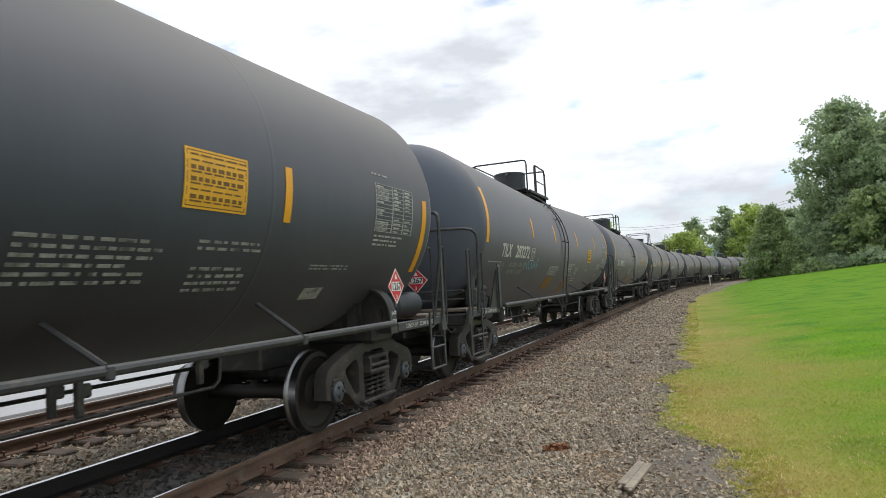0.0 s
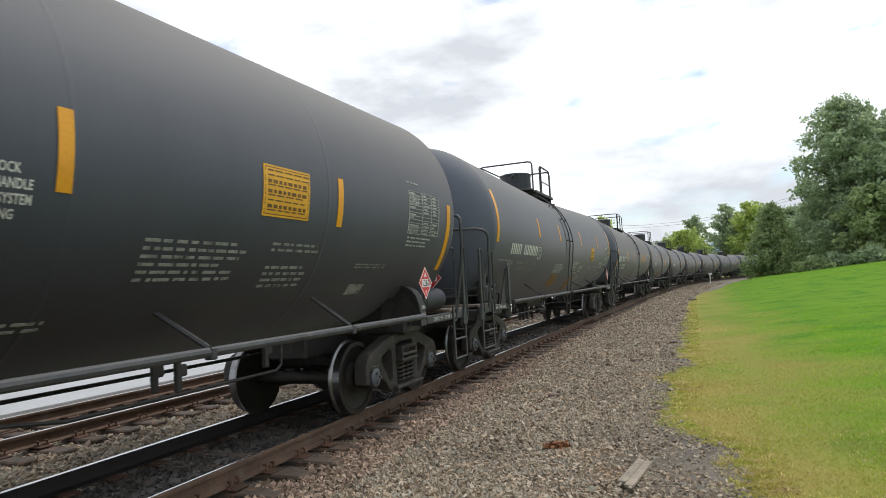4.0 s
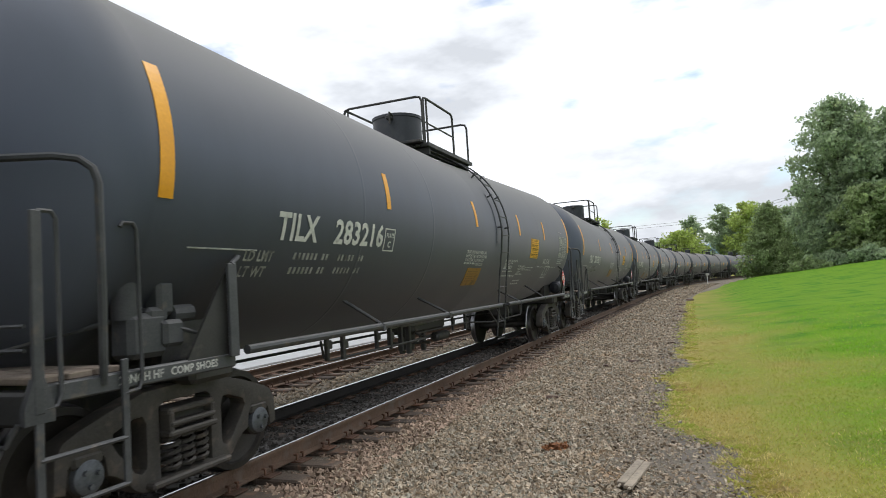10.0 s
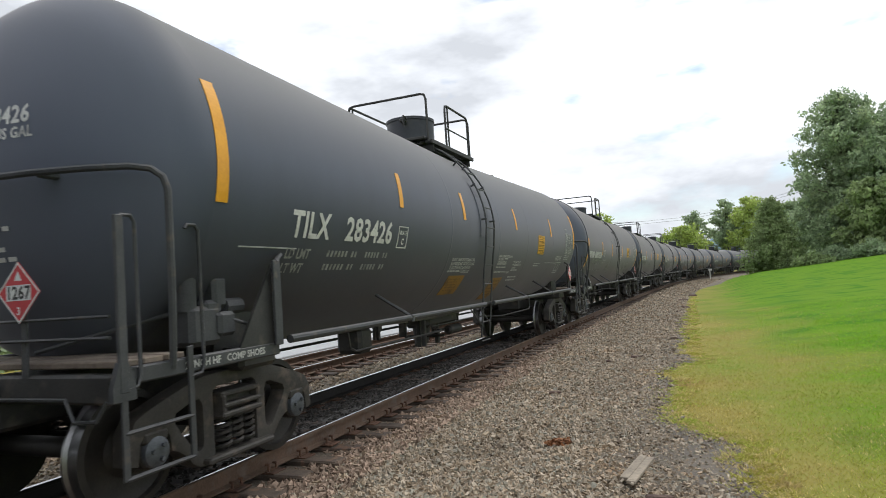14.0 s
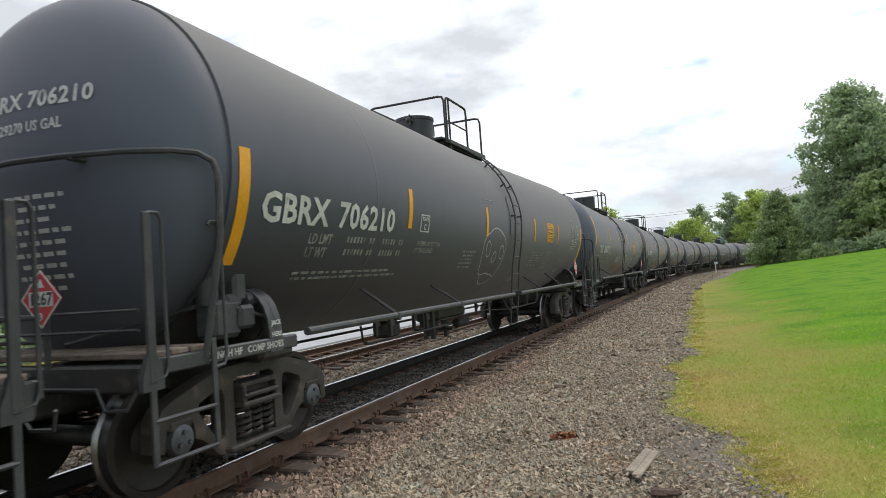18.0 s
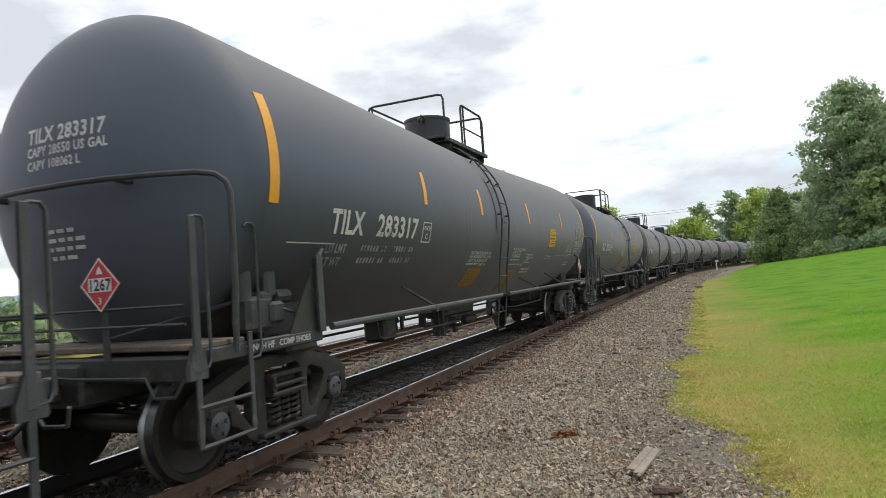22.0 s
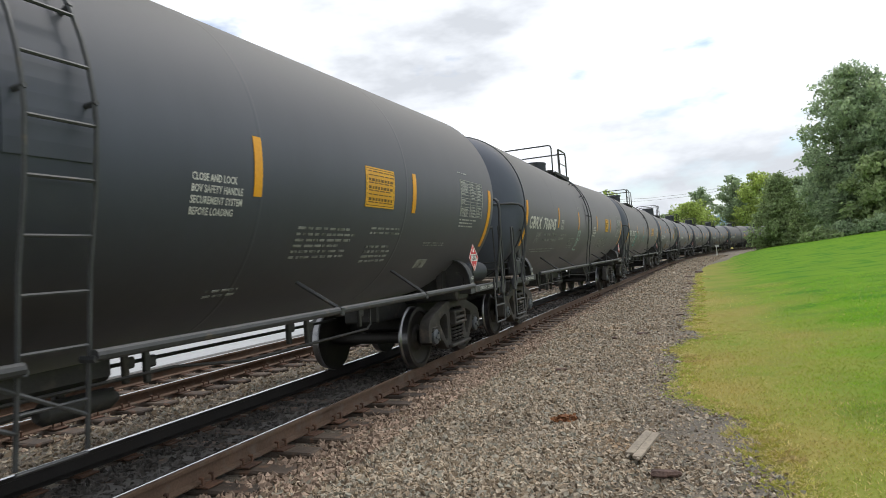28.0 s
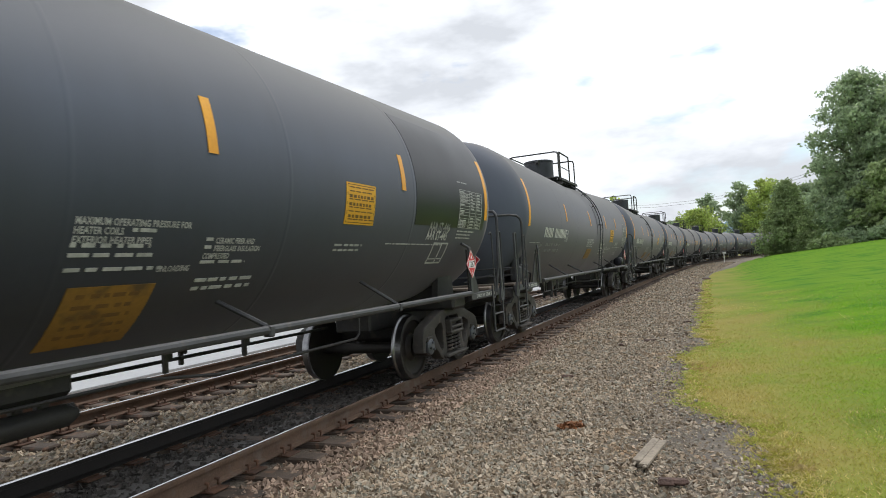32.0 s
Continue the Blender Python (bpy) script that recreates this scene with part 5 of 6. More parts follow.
def squiggle(tank, material, x0, x1, a0, a1, seed, width=0.035, loops=5, label="sprayed tag"):
    """Sprayed loops and zigzags with no lettering in them."""
    rng = random.Random(seed)
    b = Build()
    for i in range(loops):
        cx = x0 + (x1 - x0) * (i + 0.5) / loops
        ca = (a0 + a1) / 2 + rng.uniform(-2, 2)
        w, h = (x1 - x0) / loops * rng.uniform(0.35, 0.6), abs(a1 - a0) / 2 * rng.uniform(0.6, 1.0)
        if rng.random() < 0.5:
            stroke(b, [(cx + w * math.cos(t) + 0.1 * math.sin(t), ca + h * math.sin(t)) for t in [0.3 + 5.6 * j / 14 for j in range(15)]], width)
        else:
            stroke(b, [(cx - w, ca - h), (cx - w * 0.6, ca + h), (cx, ca - h * 0.7), (cx + w * 0.3, ca + h * 0.9), (cx + w, ca - h)], width)
    tagged(part("sprayed_tag", b, material, tank, label, 0), kind="stuff")


def tank_of(car):
    return next(o for o in car.children if o.name.split(".")[0] == "tank")


def letter(car, kind, number, capacity, loads):
    """The marks that set one car apart; bars where the number is unread."""
    maker = "TILX" if kind[0] == "T" else "GBRX"
    set_shape(maker)
    tank = tank_of(car)
    rng = random.Random(int(number or 7) + 3)
    w, q = Build(), Build()
    tx = -6.48 if kind == "T1" else -6.12
    if not number:
        rows = ((tx, tx + 0.75), (tx + 0.95, tx + 2.0)) if maker == "TILX" else ((-7.2, -6.25), (-6.0, -4.65))
        for x0, x1 in rows:
            x = x0
            while x < x1:
                decal(w, x, x + 0.07, -13.5, -5.5)
                x += 0.13
    elif maker == "TILX":
        side_word(w, "TILX", tx - 0.02, -14.2, 0.345, squeeze=0.86)
        side_word(q, number, tx + 0.93, -14.2, 0.345, squeeze=0.99)
    else:
        side_word(w, "GBRX", -7.22, -11.6, 0.36, squeeze=1.06)
        side_word(q, number, -6.0, -11.6, 0.36, squeeze=1.1)
    part("reporting_mark", w, WHITE, tank, maker + " in white letters" if number else "white marking", 0)
    if q.v:
        part("car_number", q, WHITE, tank, number + " in white figures", 0)
    d = Build()
    x0 = -6.5 if maker == "TILX" else -6.45
    top, size = ((-21.8, 0.135) if maker == "TILX" else (-18.2, 0.14))
    step = 5.3 if maker == "TILX" else 5.0
    side_word(d, "LD LMT", x0, top, size, squeeze=0.82)
    side_word(d, "LT WT", x0, top - step, size, squeeze=0.82)
    for i in range(2):
        a = top - step * i
        if loads:
            side_word(d, loads[i], x0 + 0.7, a, size, squeeze=0.86)
        else:
            for word in ((0.70, 6), (1.18, 2), (1.48, 5), (1.9, 2)):
                for c in range(word[1]):
                    xc = x0 + word[0] + 0.07 * c
                    decal(d, xc, xc + 0.034, a + 0.8, a + 3.2)
    if number in ("283317", "283295"):
        side_word(d, "AAR ST-446", 5.14, -14.4, 0.17, squeeze=0.8)
    tagged(part("load_mark", d, WHITE if loads and maker == "GBRX" else FAINT, tank, "", 0), kind="stuff")
    e = Build()
    if number:
        drop = 0.0 if maker == "GBRX" else 0.15
        end_word(e, maker + " " + number, 0.33, 3.10 - drop, 0.185, 1.02 if maker == "GBRX" else 0.85)
        end_word(e, "CAPY " + capacity + " US GAL", 0.33, 2.91 - drop / 2, 0.115)
        if capacity == "28550":
            end_word(e, "CAPY 108062 L", 0.33, 2.72, 0.11)
        else:
            end_word(e, "CAPY", 0.33, 2.73, 0.11)
    rows, start, pitch = (9, 2.42, 0.088) if maker == "GBRX" else (4, 2.2, 0.075)
    for i in range(rows):
        x = (0.02 if maker == "GBRX" else 0.16) - rng.choice((0.0, 0.0, 0.06))
        while x > (-0.66 if maker == "GBRX" else -0.36) + rng.uniform(0, 0.3):
            ln = rng.uniform(0.04, 0.11)
            zt = start - pitch * i
            rr = [(x, zt), (x - ln, zt), (x - ln, zt - 0.034), (x, zt - 0.034)]
            e.add([(-head_x(math.hypot(yy, zz - axis(-7.8))) - 0.006, yy, zz) for yy, zz in rr], [(0, 1, 2, 3)])
            x -= ln + 0.03
    tagged(part("end_lettering", e, WHITE, tank, "white end lettering", 0), kind="stuff")


LABELS = {"T": "black tank car with drum-shaped top housing", "G": "weathered black tank car with low manway"}
# kind, number and place of the middle of each car along the track at the start, leading car first
TRAIN = [("G2", "", 0.46), ("T1", "283272", 18.16), ("T1", "283421", 35.48), ("G2", "706404", 53.05), ("T1", "", 70.46), ("G1", "706117", 87.94), ("T1", "283437", 105.27), ("T2", "283386", 122.78),
         ("T2", "283216", 140.26), ("T2", "283336", 157.76), ("T1", "283452", 175.05), ("T1", "283426", 192.71), ("G2", "", 210.07), ("G1", "706490", 227.47), ("G1", "706210", 244.93), ("T1", "283279", 262.65),
         ("T1", "283173", 279.75), ("T1", "283317", 297.54), ("T2", "283369", 314.77), ("T1", "283161", 332.28), ("T2", "", 349.89), ("G2", "706625", 367.25), ("G2", "706045", 384.59), ("G1", "706077", 402.08), ("T1", "283295", 419.57)]
for i in range(12):
    TRAIN.append((("T2", "T1", "T1", "G1")[i % 4], "", 437.09 + 17.46 * i))
LOADS = {"706117": ("192200LB  87150KG", "93800LB  42550KG"), "706625": ("192900LB  87450KG", "93100LB  42250KG"), "706077": ("192200LB  87150KG", "93800LB  42550KG"), "283421": ("192600 LB  87350 KG", "93400 LB  42350 KG"), "283272": ("192600 LB  87350 KG", "93400 LB  42350 KG"), "283437": ("192700 LB  87400 KG", "93300 LB  42300 KG")}
CAPACITY = {"283452": "28510", "283386": "28500", "283317": "28550", "706077": "29270"}


def travelled(t):
    """How far the train has rolled after t seconds; it gathers a little speed."""
    return 12.9197 * t + 0.000999 * t ** 2 + 0.0000763 * t ** 3


def car_pose(s):
    a, b = along(s - TRUCK_X, CENTRE), along(s + TRUCK_X, CENTRE)
    m, d = (a + b) / 2, b - a
    return pose(m.x, m.y, 0, 0, 0, math.degrees(math.atan2(d.y, d.x)))


MASTER, CARS = {}, []
for kind, number, s in TRAIN:
    if kind in MASTER:
        CARS.append(None)
    else:
        MASTER[kind] = tank_car(kind)
        CARS.append(MASTER[kind])
for k, (kind, number, s) in enumerate(TRAIN):
    if CARS[k] is None:
        CARS[k] = copy_thing(MASTER[kind], car_pose(s))
    else:
        CARS[k].matrix_basis = car_pose(s)
for k, (kind, number, s) in enumerate(TRAIN):
    tagged(CARS[k], LABELS[kind[0]] + (", marked " + ("TILX " if kind[0] == "T" else "GBRX ") + number if number else ", coupled into the train"))
    letter(CARS[k], kind, number, CAPACITY.get(number, "28510" if kind[0] == "T" else "29270"), LOADS.get(number))
set_shape("TILX")
tag_lines = Build()
for line in (((-3.89, -11.8), (-3.84, -21.4), (-3.66, -21.0), (-3.71, -12.3), (-3.89, -11.8)),
             ((-3.83, -21.5), (-3.81, -32.1), (-3.52, -31.7), (-3.61, -20.0), (-3.36, -34.9), (-3.39, -22.9), (-3.39, -11.9), (-3.32, -26.8), (-3.13, -34.7), (-3.16, -11.6), (-3.37, -11.6)),
             ((-3.12, -21.8), (-3.07, -12.7), (-2.94, -19.1), (-3.18, -29.1), (-2.79, -19.4), (-2.49, -28.9), (-2.69, -17.2), (-2.82, -13.7), (-2.76, -41.5), (-2.59, -34.4))):
    stroke(tag_lines, line, 0.022)
tagged(part("sprayed_tag", tag_lines, SILVER, tank_of(CARS[19]), "silver sprayed loops", 0), kind="stuff")
part("repainted_panel", decal(Build(), 4.66, 7.28, -12, 48, 0.004), FRESH, tank_of(CARS[24]), "freshly repainted black panel", 25)
drip = Build()
for line in (((0.35, 48), (0.62, 40), (0.86, 31), (0.98, 22), (1.02, 12), (1.0, 4)), ((0.2, 46), (0.28, 40), (0.38, 32), (0.42, 25)), ((-0.42, 40), (-0.3, 32), (-0.22, 20), (-0.2, 8))):
    stroke(drip, line, 0.13)
tagged(part("rain_stain", drip, STAIN, tank_of(CARS[15]), "pale streak of dried rain stain", 0), kind="stuff")
squiggle(tank_of(CARS[19]), SILVER, 1.3, 3.0, -33, -24, 9, 0.025, 6, "faint silver sprayed tag")


def oval(cx, ca, w, h, lean=0.0):
    return [(cx + w * math.cos(u) + lean * math.sin(u), ca + h * math.sin(u)) for u in [0.4 + 2 * math.pi * j / 12 for j in range(13)]]


def sprayed(car, material, lines, width, label):
    b = Build()
    for pts in lines:
        stroke(b, pts, width)
    tagged(part("sprayed_tag", b, material, tank_of(car), label, 0), kind="stuff")


sprayed(CARS[1], SKYBLUE, [[(-4.67, -24.1), (-4.66, -17.0), (-4.5, -21), (-4.38, -23.2)], [(-4.45, -17), (-4.36, -17.3), (-4.3, -23.5), (-4.12, -22.5)], [(-4.2, -17.5), (-3.98, -23.9), (-3.9, -16.7), (-3.98, -20.0)], [(-3.86, -17), (-3.78, -23.4), (-3.63, -13.8)], [(-3.7, -19), (-3.55, -20.5), (-3.65, -23.8)]], 0.035, "faded sky-blue sprayed tag")
set_shape("GBRX")
sprayed(CARS[14], CHALK, [[(-1.20, -8.0), (-0.82, -2.1), (-0.33, -7.5), (-0.12, -13.9), (-0.14, -24), (-0.15, -29.9), (-0.24, -38.5), (-0.36, -36), (-0.62, -35), (-0.80, -33.8), (-1.05, -35.8), (-1.23, -32.4), (-1.42, -15.6), (-1.34, -9.7), (-1.18, -7.2)],
                          oval(-1.10, -17.4, 0.12, 5.3, -0.04), oval(-0.33, -19.2, 0.12, 4.8, -0.04), oval(-0.70, -22.6, 0.10, 3.8), [(-1.0, -36), (-0.84, -42.5), (-0.55, -43.5), (-0.32, -39)]], 0.016, "thin white sprayed outline of loops")
sprayed(CARS[22], MINT, [[(-1.90, -11.4), (-1.90, -17.8), (-1.92, -23.5), (-1.94, -31.5), (-1.73, -32.1), (-1.5, -32.0)], [(-1.94, -22.0), (-1.91, -18.7), (-1.83, -18.6), (-1.72, -20.9), (-1.59, -21.4), (-1.51, -18.4)], oval(-1.68, -13.5, 0.10, 2.8), oval(-1.78, -25.0, 0.08, 2.2)], 0.036, "pale mint sprayed loops beside the ladder")
sprayed(CARS[23], TEAL, [oval(-4.56, -17.5, 0.22, 11.0, 0.05), oval(-4.60, -15.0, 0.10, 4.0), [(-4.80, -24), (-4.58, -21), (-4.38, -25)], [(-4.85, -27), (-4.62, -30.5), (-4.40, -28.5), (-4.2, -30)]], 0.06, "teal sprayed loops")
sprayed(CARS[23], FAINT, [[(-4.02, -6.0), (-3.62, -12.5), (-3.23, -18.2)], [(-3.32, -3.4), (-3.60, -11), (-3.82, -18.0)], [(-3.40, -5.0), (-3.28, -11), (-3.20, -16.0)]], 0.11, "thick white sprayed cross strokes")
sprayed(CARS[23], FAINT, [oval(-3.93, -30.8, 0.13, 3.6, 0.05), oval(-3.58, -29.5, 0.14, 4.4, 0.04)], 0.07, "white sprayed rings")
sprayed(CARS[23], TEAL, [[(-1.46, -20), (-1.42, -8), (-1.3, -18), (-1.15, -7)], [(-1.05, -9), (-1.0, -23), (-0.8, -21)], [(-0.85, -8), (-0.7, -15), (-0.6, -9)]], 0.045, "faded teal sprayed strokes beside the ladder")
sprayed(CARS[23], TABLE, [[(-2.9, -26), (-2.75, -17), (-2.55, -26)], [(-2.85, -22), (-2.55, -21.5)], [(-2.45, -25), (-2.4, -18), (-2.25, -20), (-2.4, -22)]], 0.022, "thin white sprayed strokes")


# ---- trees and shrubs ----
def leaf_cloud(name, lobes, count, size, material, parent, seed, squash=0.8):
    """Thousands of small folded leaves gathered in lobes (x, y, z, radius)."""
    rng = np.random.default_rng(seed)
    lob = np.array(lobes, float)
    pick = rng.choice(len(lob), count, p=lob[:, 3] ** 2 / np.sum(lob[:, 3] ** 2))
    d = rng.normal(size=(count, 3))
    d /= np.linalg.norm(d, axis=1)[:, None]
    bump = 0.8 + 0.35 * np.sin(d[:, 0] * 5 + pick) * np.cos(d[:, 1] * 4 + pick * 2) + 0.2 * np.sin(d[:, 2] * 9 + pick)
    r = lob[pick, 3] * bump * rng.uniform(0.55, 1.05, count) ** 0.5
    c = lob[pick, :3] + d * r[:, None] * np.array([1, 1, squash])
    a = rng.normal(size=(count, 3))
    a /= np.linalg.norm(a, axis=1)[:, None]
    b = np.cross(a, d + rng.normal(size=(count, 3)) * 0.5)
    b /= np.linalg.norm(b, axis=1)[:, None] + 1e-9
    sz = size * rng.uniform(0.6, 1.4, count)[:, None]
    n = np.cross(a, b)
    v = np.stack([c - a * sz, c + b * sz * 0.55 + n * sz * 0.15, c + a * sz, c - b * sz * 0.55 + n * sz * 0.15], 1).reshape(-1, 3)
    me = bpy.data.meshes.new(name)
    me.vertices.add(len(v))
    me.vertices.foreach_set("co", v.ravel())
    me.loops.add(count * 4)
    me.loops.foreach_set("vertex_index", np.arange(count * 4))
    me.polygons.add(count)
    me.polygons.foreach_set("loop_start", np.arange(count) * 4)
    me.polygons.foreach_set("loop_total", np.full(count, 4))
    me.update(calc_edges=True)
    me.materials.append(material)
    ob = new(name, me)
    ob.parent = parent
    return ob


def bearing(az, dist):
    return Vector((dist * math.sin(radians(az)), dist * math.cos(radians(az)), 0))


def tree(name, label, az, dist, height, width, leaf, seed, count=7000, base=0.12, size=0.3, lobes=16, shape="round", spread=0.0):
    rng = random.Random(seed)
    p = bearing(az, dist)
    z0 = clamp_height(p.x, p.y) - 0.1
    height -= 0.9 * far_rise(p.x, p.y)
    t = thing(name, label, "tree" if "tree" in name else "shrub")
    t.location = (p.x, p.y, z0)
    tr = Build()
    trunk_top = height * 0.75
    bend = [(rng.uniform(-0.2, 0.2) * i, rng.uniform(-0.2, 0.2) * i, trunk_top * i / 5) for i in range(6)]
    r0 = height * 0.018 + 0.05
    tr.tube(bend, [r0 * (1 - 0.16 * i) for i in range(6)], 9)
    part("trunk", tr, BARK, t)
    blobs = []
    for i in range(lobes):
        f = (i + 0.5) / lobes
        z = height * (base + (1 - base) * f)
        if shape == "cone":
            w = width / 2 * (1.02 - f) ** 0.8 * (0.75 + 0.25 * min(1, f * 6))
        else:
            w = width / 2 * math.sin(math.pi * (0.16 + 0.80 * f)) ** 0.75
        a = i * 2.399 + rng.uniform(-0.4, 0.4)
        rad = max(0.16 * width * rng.uniform(0.8, 1.25), 0.3) * (0.75 if f > 0.85 else 1.0)
        d = max(w - rad * 0.7, 0.0)
        blobs.append((d * math.cos(a), d * math.sin(a), min(z, height - rad * 0.75), rad))
        q = Build().tube([(0, 0, z * 0.75), (d * 0.5 * math.cos(a), d * 0.5 * math.sin(a), z * 0.9), (d * math.cos(a), d * math.sin(a), z)], [r0 * 0.4, r0 * 0.25, r0 * 0.1], 5)
        part("limb", q, BARK, t)
        if d > rad:
            blobs.append((d * 0.35 * math.cos(a + 2), d * 0.35 * math.sin(a + 2), z, rad * 1.05))
    leaf_cloud("crown", blobs, int(count * 1.6), size * 0.74, leaf, t, seed)
    return t


tree("broadleaf_tree", "tall full broadleaf tree with grey-green leaves", 11.3, 92, 21.5, 12.5, LEAF, 21, 24000, 0.05, 0.29, 30)
tree("broadleaf_tree", "tall dark broadleaf tree behind the lawn", 14.6, 96, 19.5, 12, LEAF, 22, 19000, 0.05, 0.29, 26)
tree("broadleaf_tree", "dense broadleaf tree at the lawn's edge", 17.8, 92, 17.5, 12, LEAF_D, 23, 14000, 0.04, 0.29, 22)
tree("broadleaf_tree", "lower leafy tree beside the tall one", 9.3, 98, 11, 8, LEAF, 24, 6000, 0.03, 0.33, 16)
tree("broadleaf_tree", "lower leafy tree in the shade", 12.6, 84, 9.5, 8, LEAF_D, 31, 6000, 0.02, 0.33, 16)
tree("cedar_tree", "dense dark green rounded cedar by the ballast", 5.9, 86, 9.3, 8.6, LEAF_D, 25, 17000, 0.0, 0.2, 30, "cone")
tree("broadleaf_tree", "yellow-green leafy tree behind the cedar", 4.5, 185, 19.6, 15, LEAF_L, 26, 7000, 0.05, 0.5, 18)
tree("broadleaf_tree", "leafy green tree behind the cedar", 7.4, 132, 12.5, 10, LEAF, 32, 6000, 0.05, 0.4, 16)
tree("broadleaf_tree", "blue-green feathery tree in the distance", 2.7, 190, 20.2, 11.5, LEAF, 27, 6000, 0.06, 0.46, 18)
tree("broadleaf_tree", "bright yellow-green tree beyond the train", -0.8, 175, 13.2, 15, LEAF_L, 28, 7000, 0.04, 0.44, 16)
tree("broadleaf_tree", "feathery tree beyond the bend", 0.1, 195, 18.6, 11, LEAF, 33, 4200, 0.1, 0.44, 14)
tree("broadleaf_tree", "small tree beyond the train", -2.9, 185, 11.5, 11, LEAF, 29, 3500, 0.04, 0.46, 12)
tree("broadleaf_tree", "thin open tree rising above the tank cars", -7.2, 125, 13.8, 6, LEAF_L, 30, 1200, 0.3, 0.34, 10)
for i in range(7):
    tree("shrub", "low leafy shrub at the foot of the trees", 8.6 + 1.35 * i, 80 + (i % 3) * 3, 1.7 + 0.6 * (i % 2), 5.0, LEAF if i % 2 else LEAF_D, 40 + i, 1600, 0.0, 0.24, 8)
for i in range(24):
    s = 1 + 4.6 * i
    p = along(s, -19.5 - 1.7 * (i % 3))
    tree("shrub", "green bushy shrub along the far pavement", math.degrees(math.atan2(p.x, p.y)), math.hypot(p.x, p.y), 2.3 + 0.9 * ((i * 7) % 5) / 4, 5.5, LEAF_D if i % 3 else LEAF, 60 + i, 1500, 0.0, 0.22, 9)

# wooded ridge far away, all round the valley, haze painted into its colour
hb = Build()
ridge = []
for i in range(181):
    az = 2.0 * i - 180
    h = 42 + 150 * smooth(-1, 5, az) * smooth(40, 20, az) + 14 * noise.noise(Vector((i * 0.21, 0, 0))) + 5 * noise.noise(Vector((i * 0.9, 4, 0)))
    p, q = bearing(az, 2350), bearing(az, 2500)
    ridge += [(p.x, p.y, -30), (p.x * 1.03, p.y * 1.03, h * 0.6), (q.x, q.y, h)]
hb.add(ridge, [(3 * i + k, 3 * i + 3 + k, 3 * i + 4 + k, 3 * i + 1 + k) for i in range(180) for k in range(2)])
tagged(new("backdrop_ridge", mesh_of("backdrop_ridge", hb, HILL, 60)), "wooded ridge, its haze painted blue-green", "hills", kind="structure")

# ---- small things by the track ----
pl = Build().box((0.03, 0.037, 0), (0.90, 0.077, 0.035), 0.006).box((-0.02, -0.038, -0.003), (0.96, 0.075, 0.033), 0.006).box((-0.42, -0.03, 0.0), (0.09, 0.03, 0.028), 0.008).box((0.40, 0.03, -0.002), (0.14, 0.05, 0.03), 0.01).box((-0.45, 0.045, -0.006), (0.13, 0.022, 0.018), 0.006).box((-0.50, -0.055, -0.004), (0.10, 0.03, 0.022), 0.007).box((0.47, 0.055, 0.0), (0.12, 0.03, 0.024), 0.008)
plank = new("plank", mesh_of("plank", pl, WOOD, 30))
plank.matrix_basis = pose(-0.66, 6.27, -0.280, 3, 3.0, 84)
tagged(plank, "weathered grey broken wooden plank on the ballast", "plank")
dk = Build().box((0, 0, 0), (0.22, 0.085, 0.045), 0.02).box((0.03, 0.035, -0.006), (0.15, 0.06, 0.035), 0.016).box((-0.05, -0.03, -0.008), (0.13, 0.05, 0.03), 0.014).box((0.09, -0.01, 0.006), (0.08, 0.05, 0.04), 0.018)
chunk = new("wood_chunk", mesh_of("wood_chunk", dk, ROT, 30))
chunk.matrix_basis = pose(-0.42, 5.44, -0.268, 4, 3, 8)
tagged(chunk, "small red-brown rotten piece of tie wood", "wood chunk")
for o, y, turn, size in ((2.77, 14.45, 20, 1.0), (3.23, 32.3, 60, 1.9), (2.9, 38.9, 10, 2.2), (3.4, 18.2, 130, 0.9), (3.1, 29.0, 80, 1.6), (3.2, 45.1, 40, 2.4), (2.27, 13.85, 100, 0.9), (1.9, 10.2, 15, 0.8)):
    c = along(y, o, -0.29)
    bit = copy_thing(chunk, pose(c.x, c.y, c.z, 6, 4, turn) @ Matrix.Scale(size, 4))
    tagged(bit, "dark broken piece of tie wood lying on the ballast", "wood chunk", "tie wood pieces")
wire = thing("power_line", "thin dark overhead power line far behind the trees", "power line")
for lift in (0.0, 0.8):
    pts = []
    for i in range(13):
        az = -16 + 3.0 * i
        q = bearing(az, 215)
        pts.append((q.x, q.y, 1.57 + 215 * math.tan(radians(3.95 + 0.011 * (az + 3) ** 2)) + lift))
    part("wire", Build().tube(pts, 0.035, 5), IRON, wire)
weed = thing("dried_weed", "small rust-brown dried weed clump on the ballast", "weed")
weed.location = (-1.6, 7.15, -0.32)
leaf_cloud("leaves", [(0, 0, 0.03, 0.09), (0.1, 0.04, 0.03, 0.07), (-0.08, -0.03, 0.02, 0.06)], 260, 0.028, RUSTLEAF, weed, 91, 0.5)
mk = thing("track_marker", "slim white-topped marker post beside the far rails", "marker post")
mp = along(95.5, 1.9)
mk.location = (mp.x, mp.y, -0.34)
part("post", Build().tube([(0, 0, 0), (0, 0, 1.3)], 0.07, 8), PWHITE, mk)
part("head", Build().box((0.06, 0, 1.36), (0.46, 0.1, 0.26), 0.03), PWHITE, mk, "white marker head")


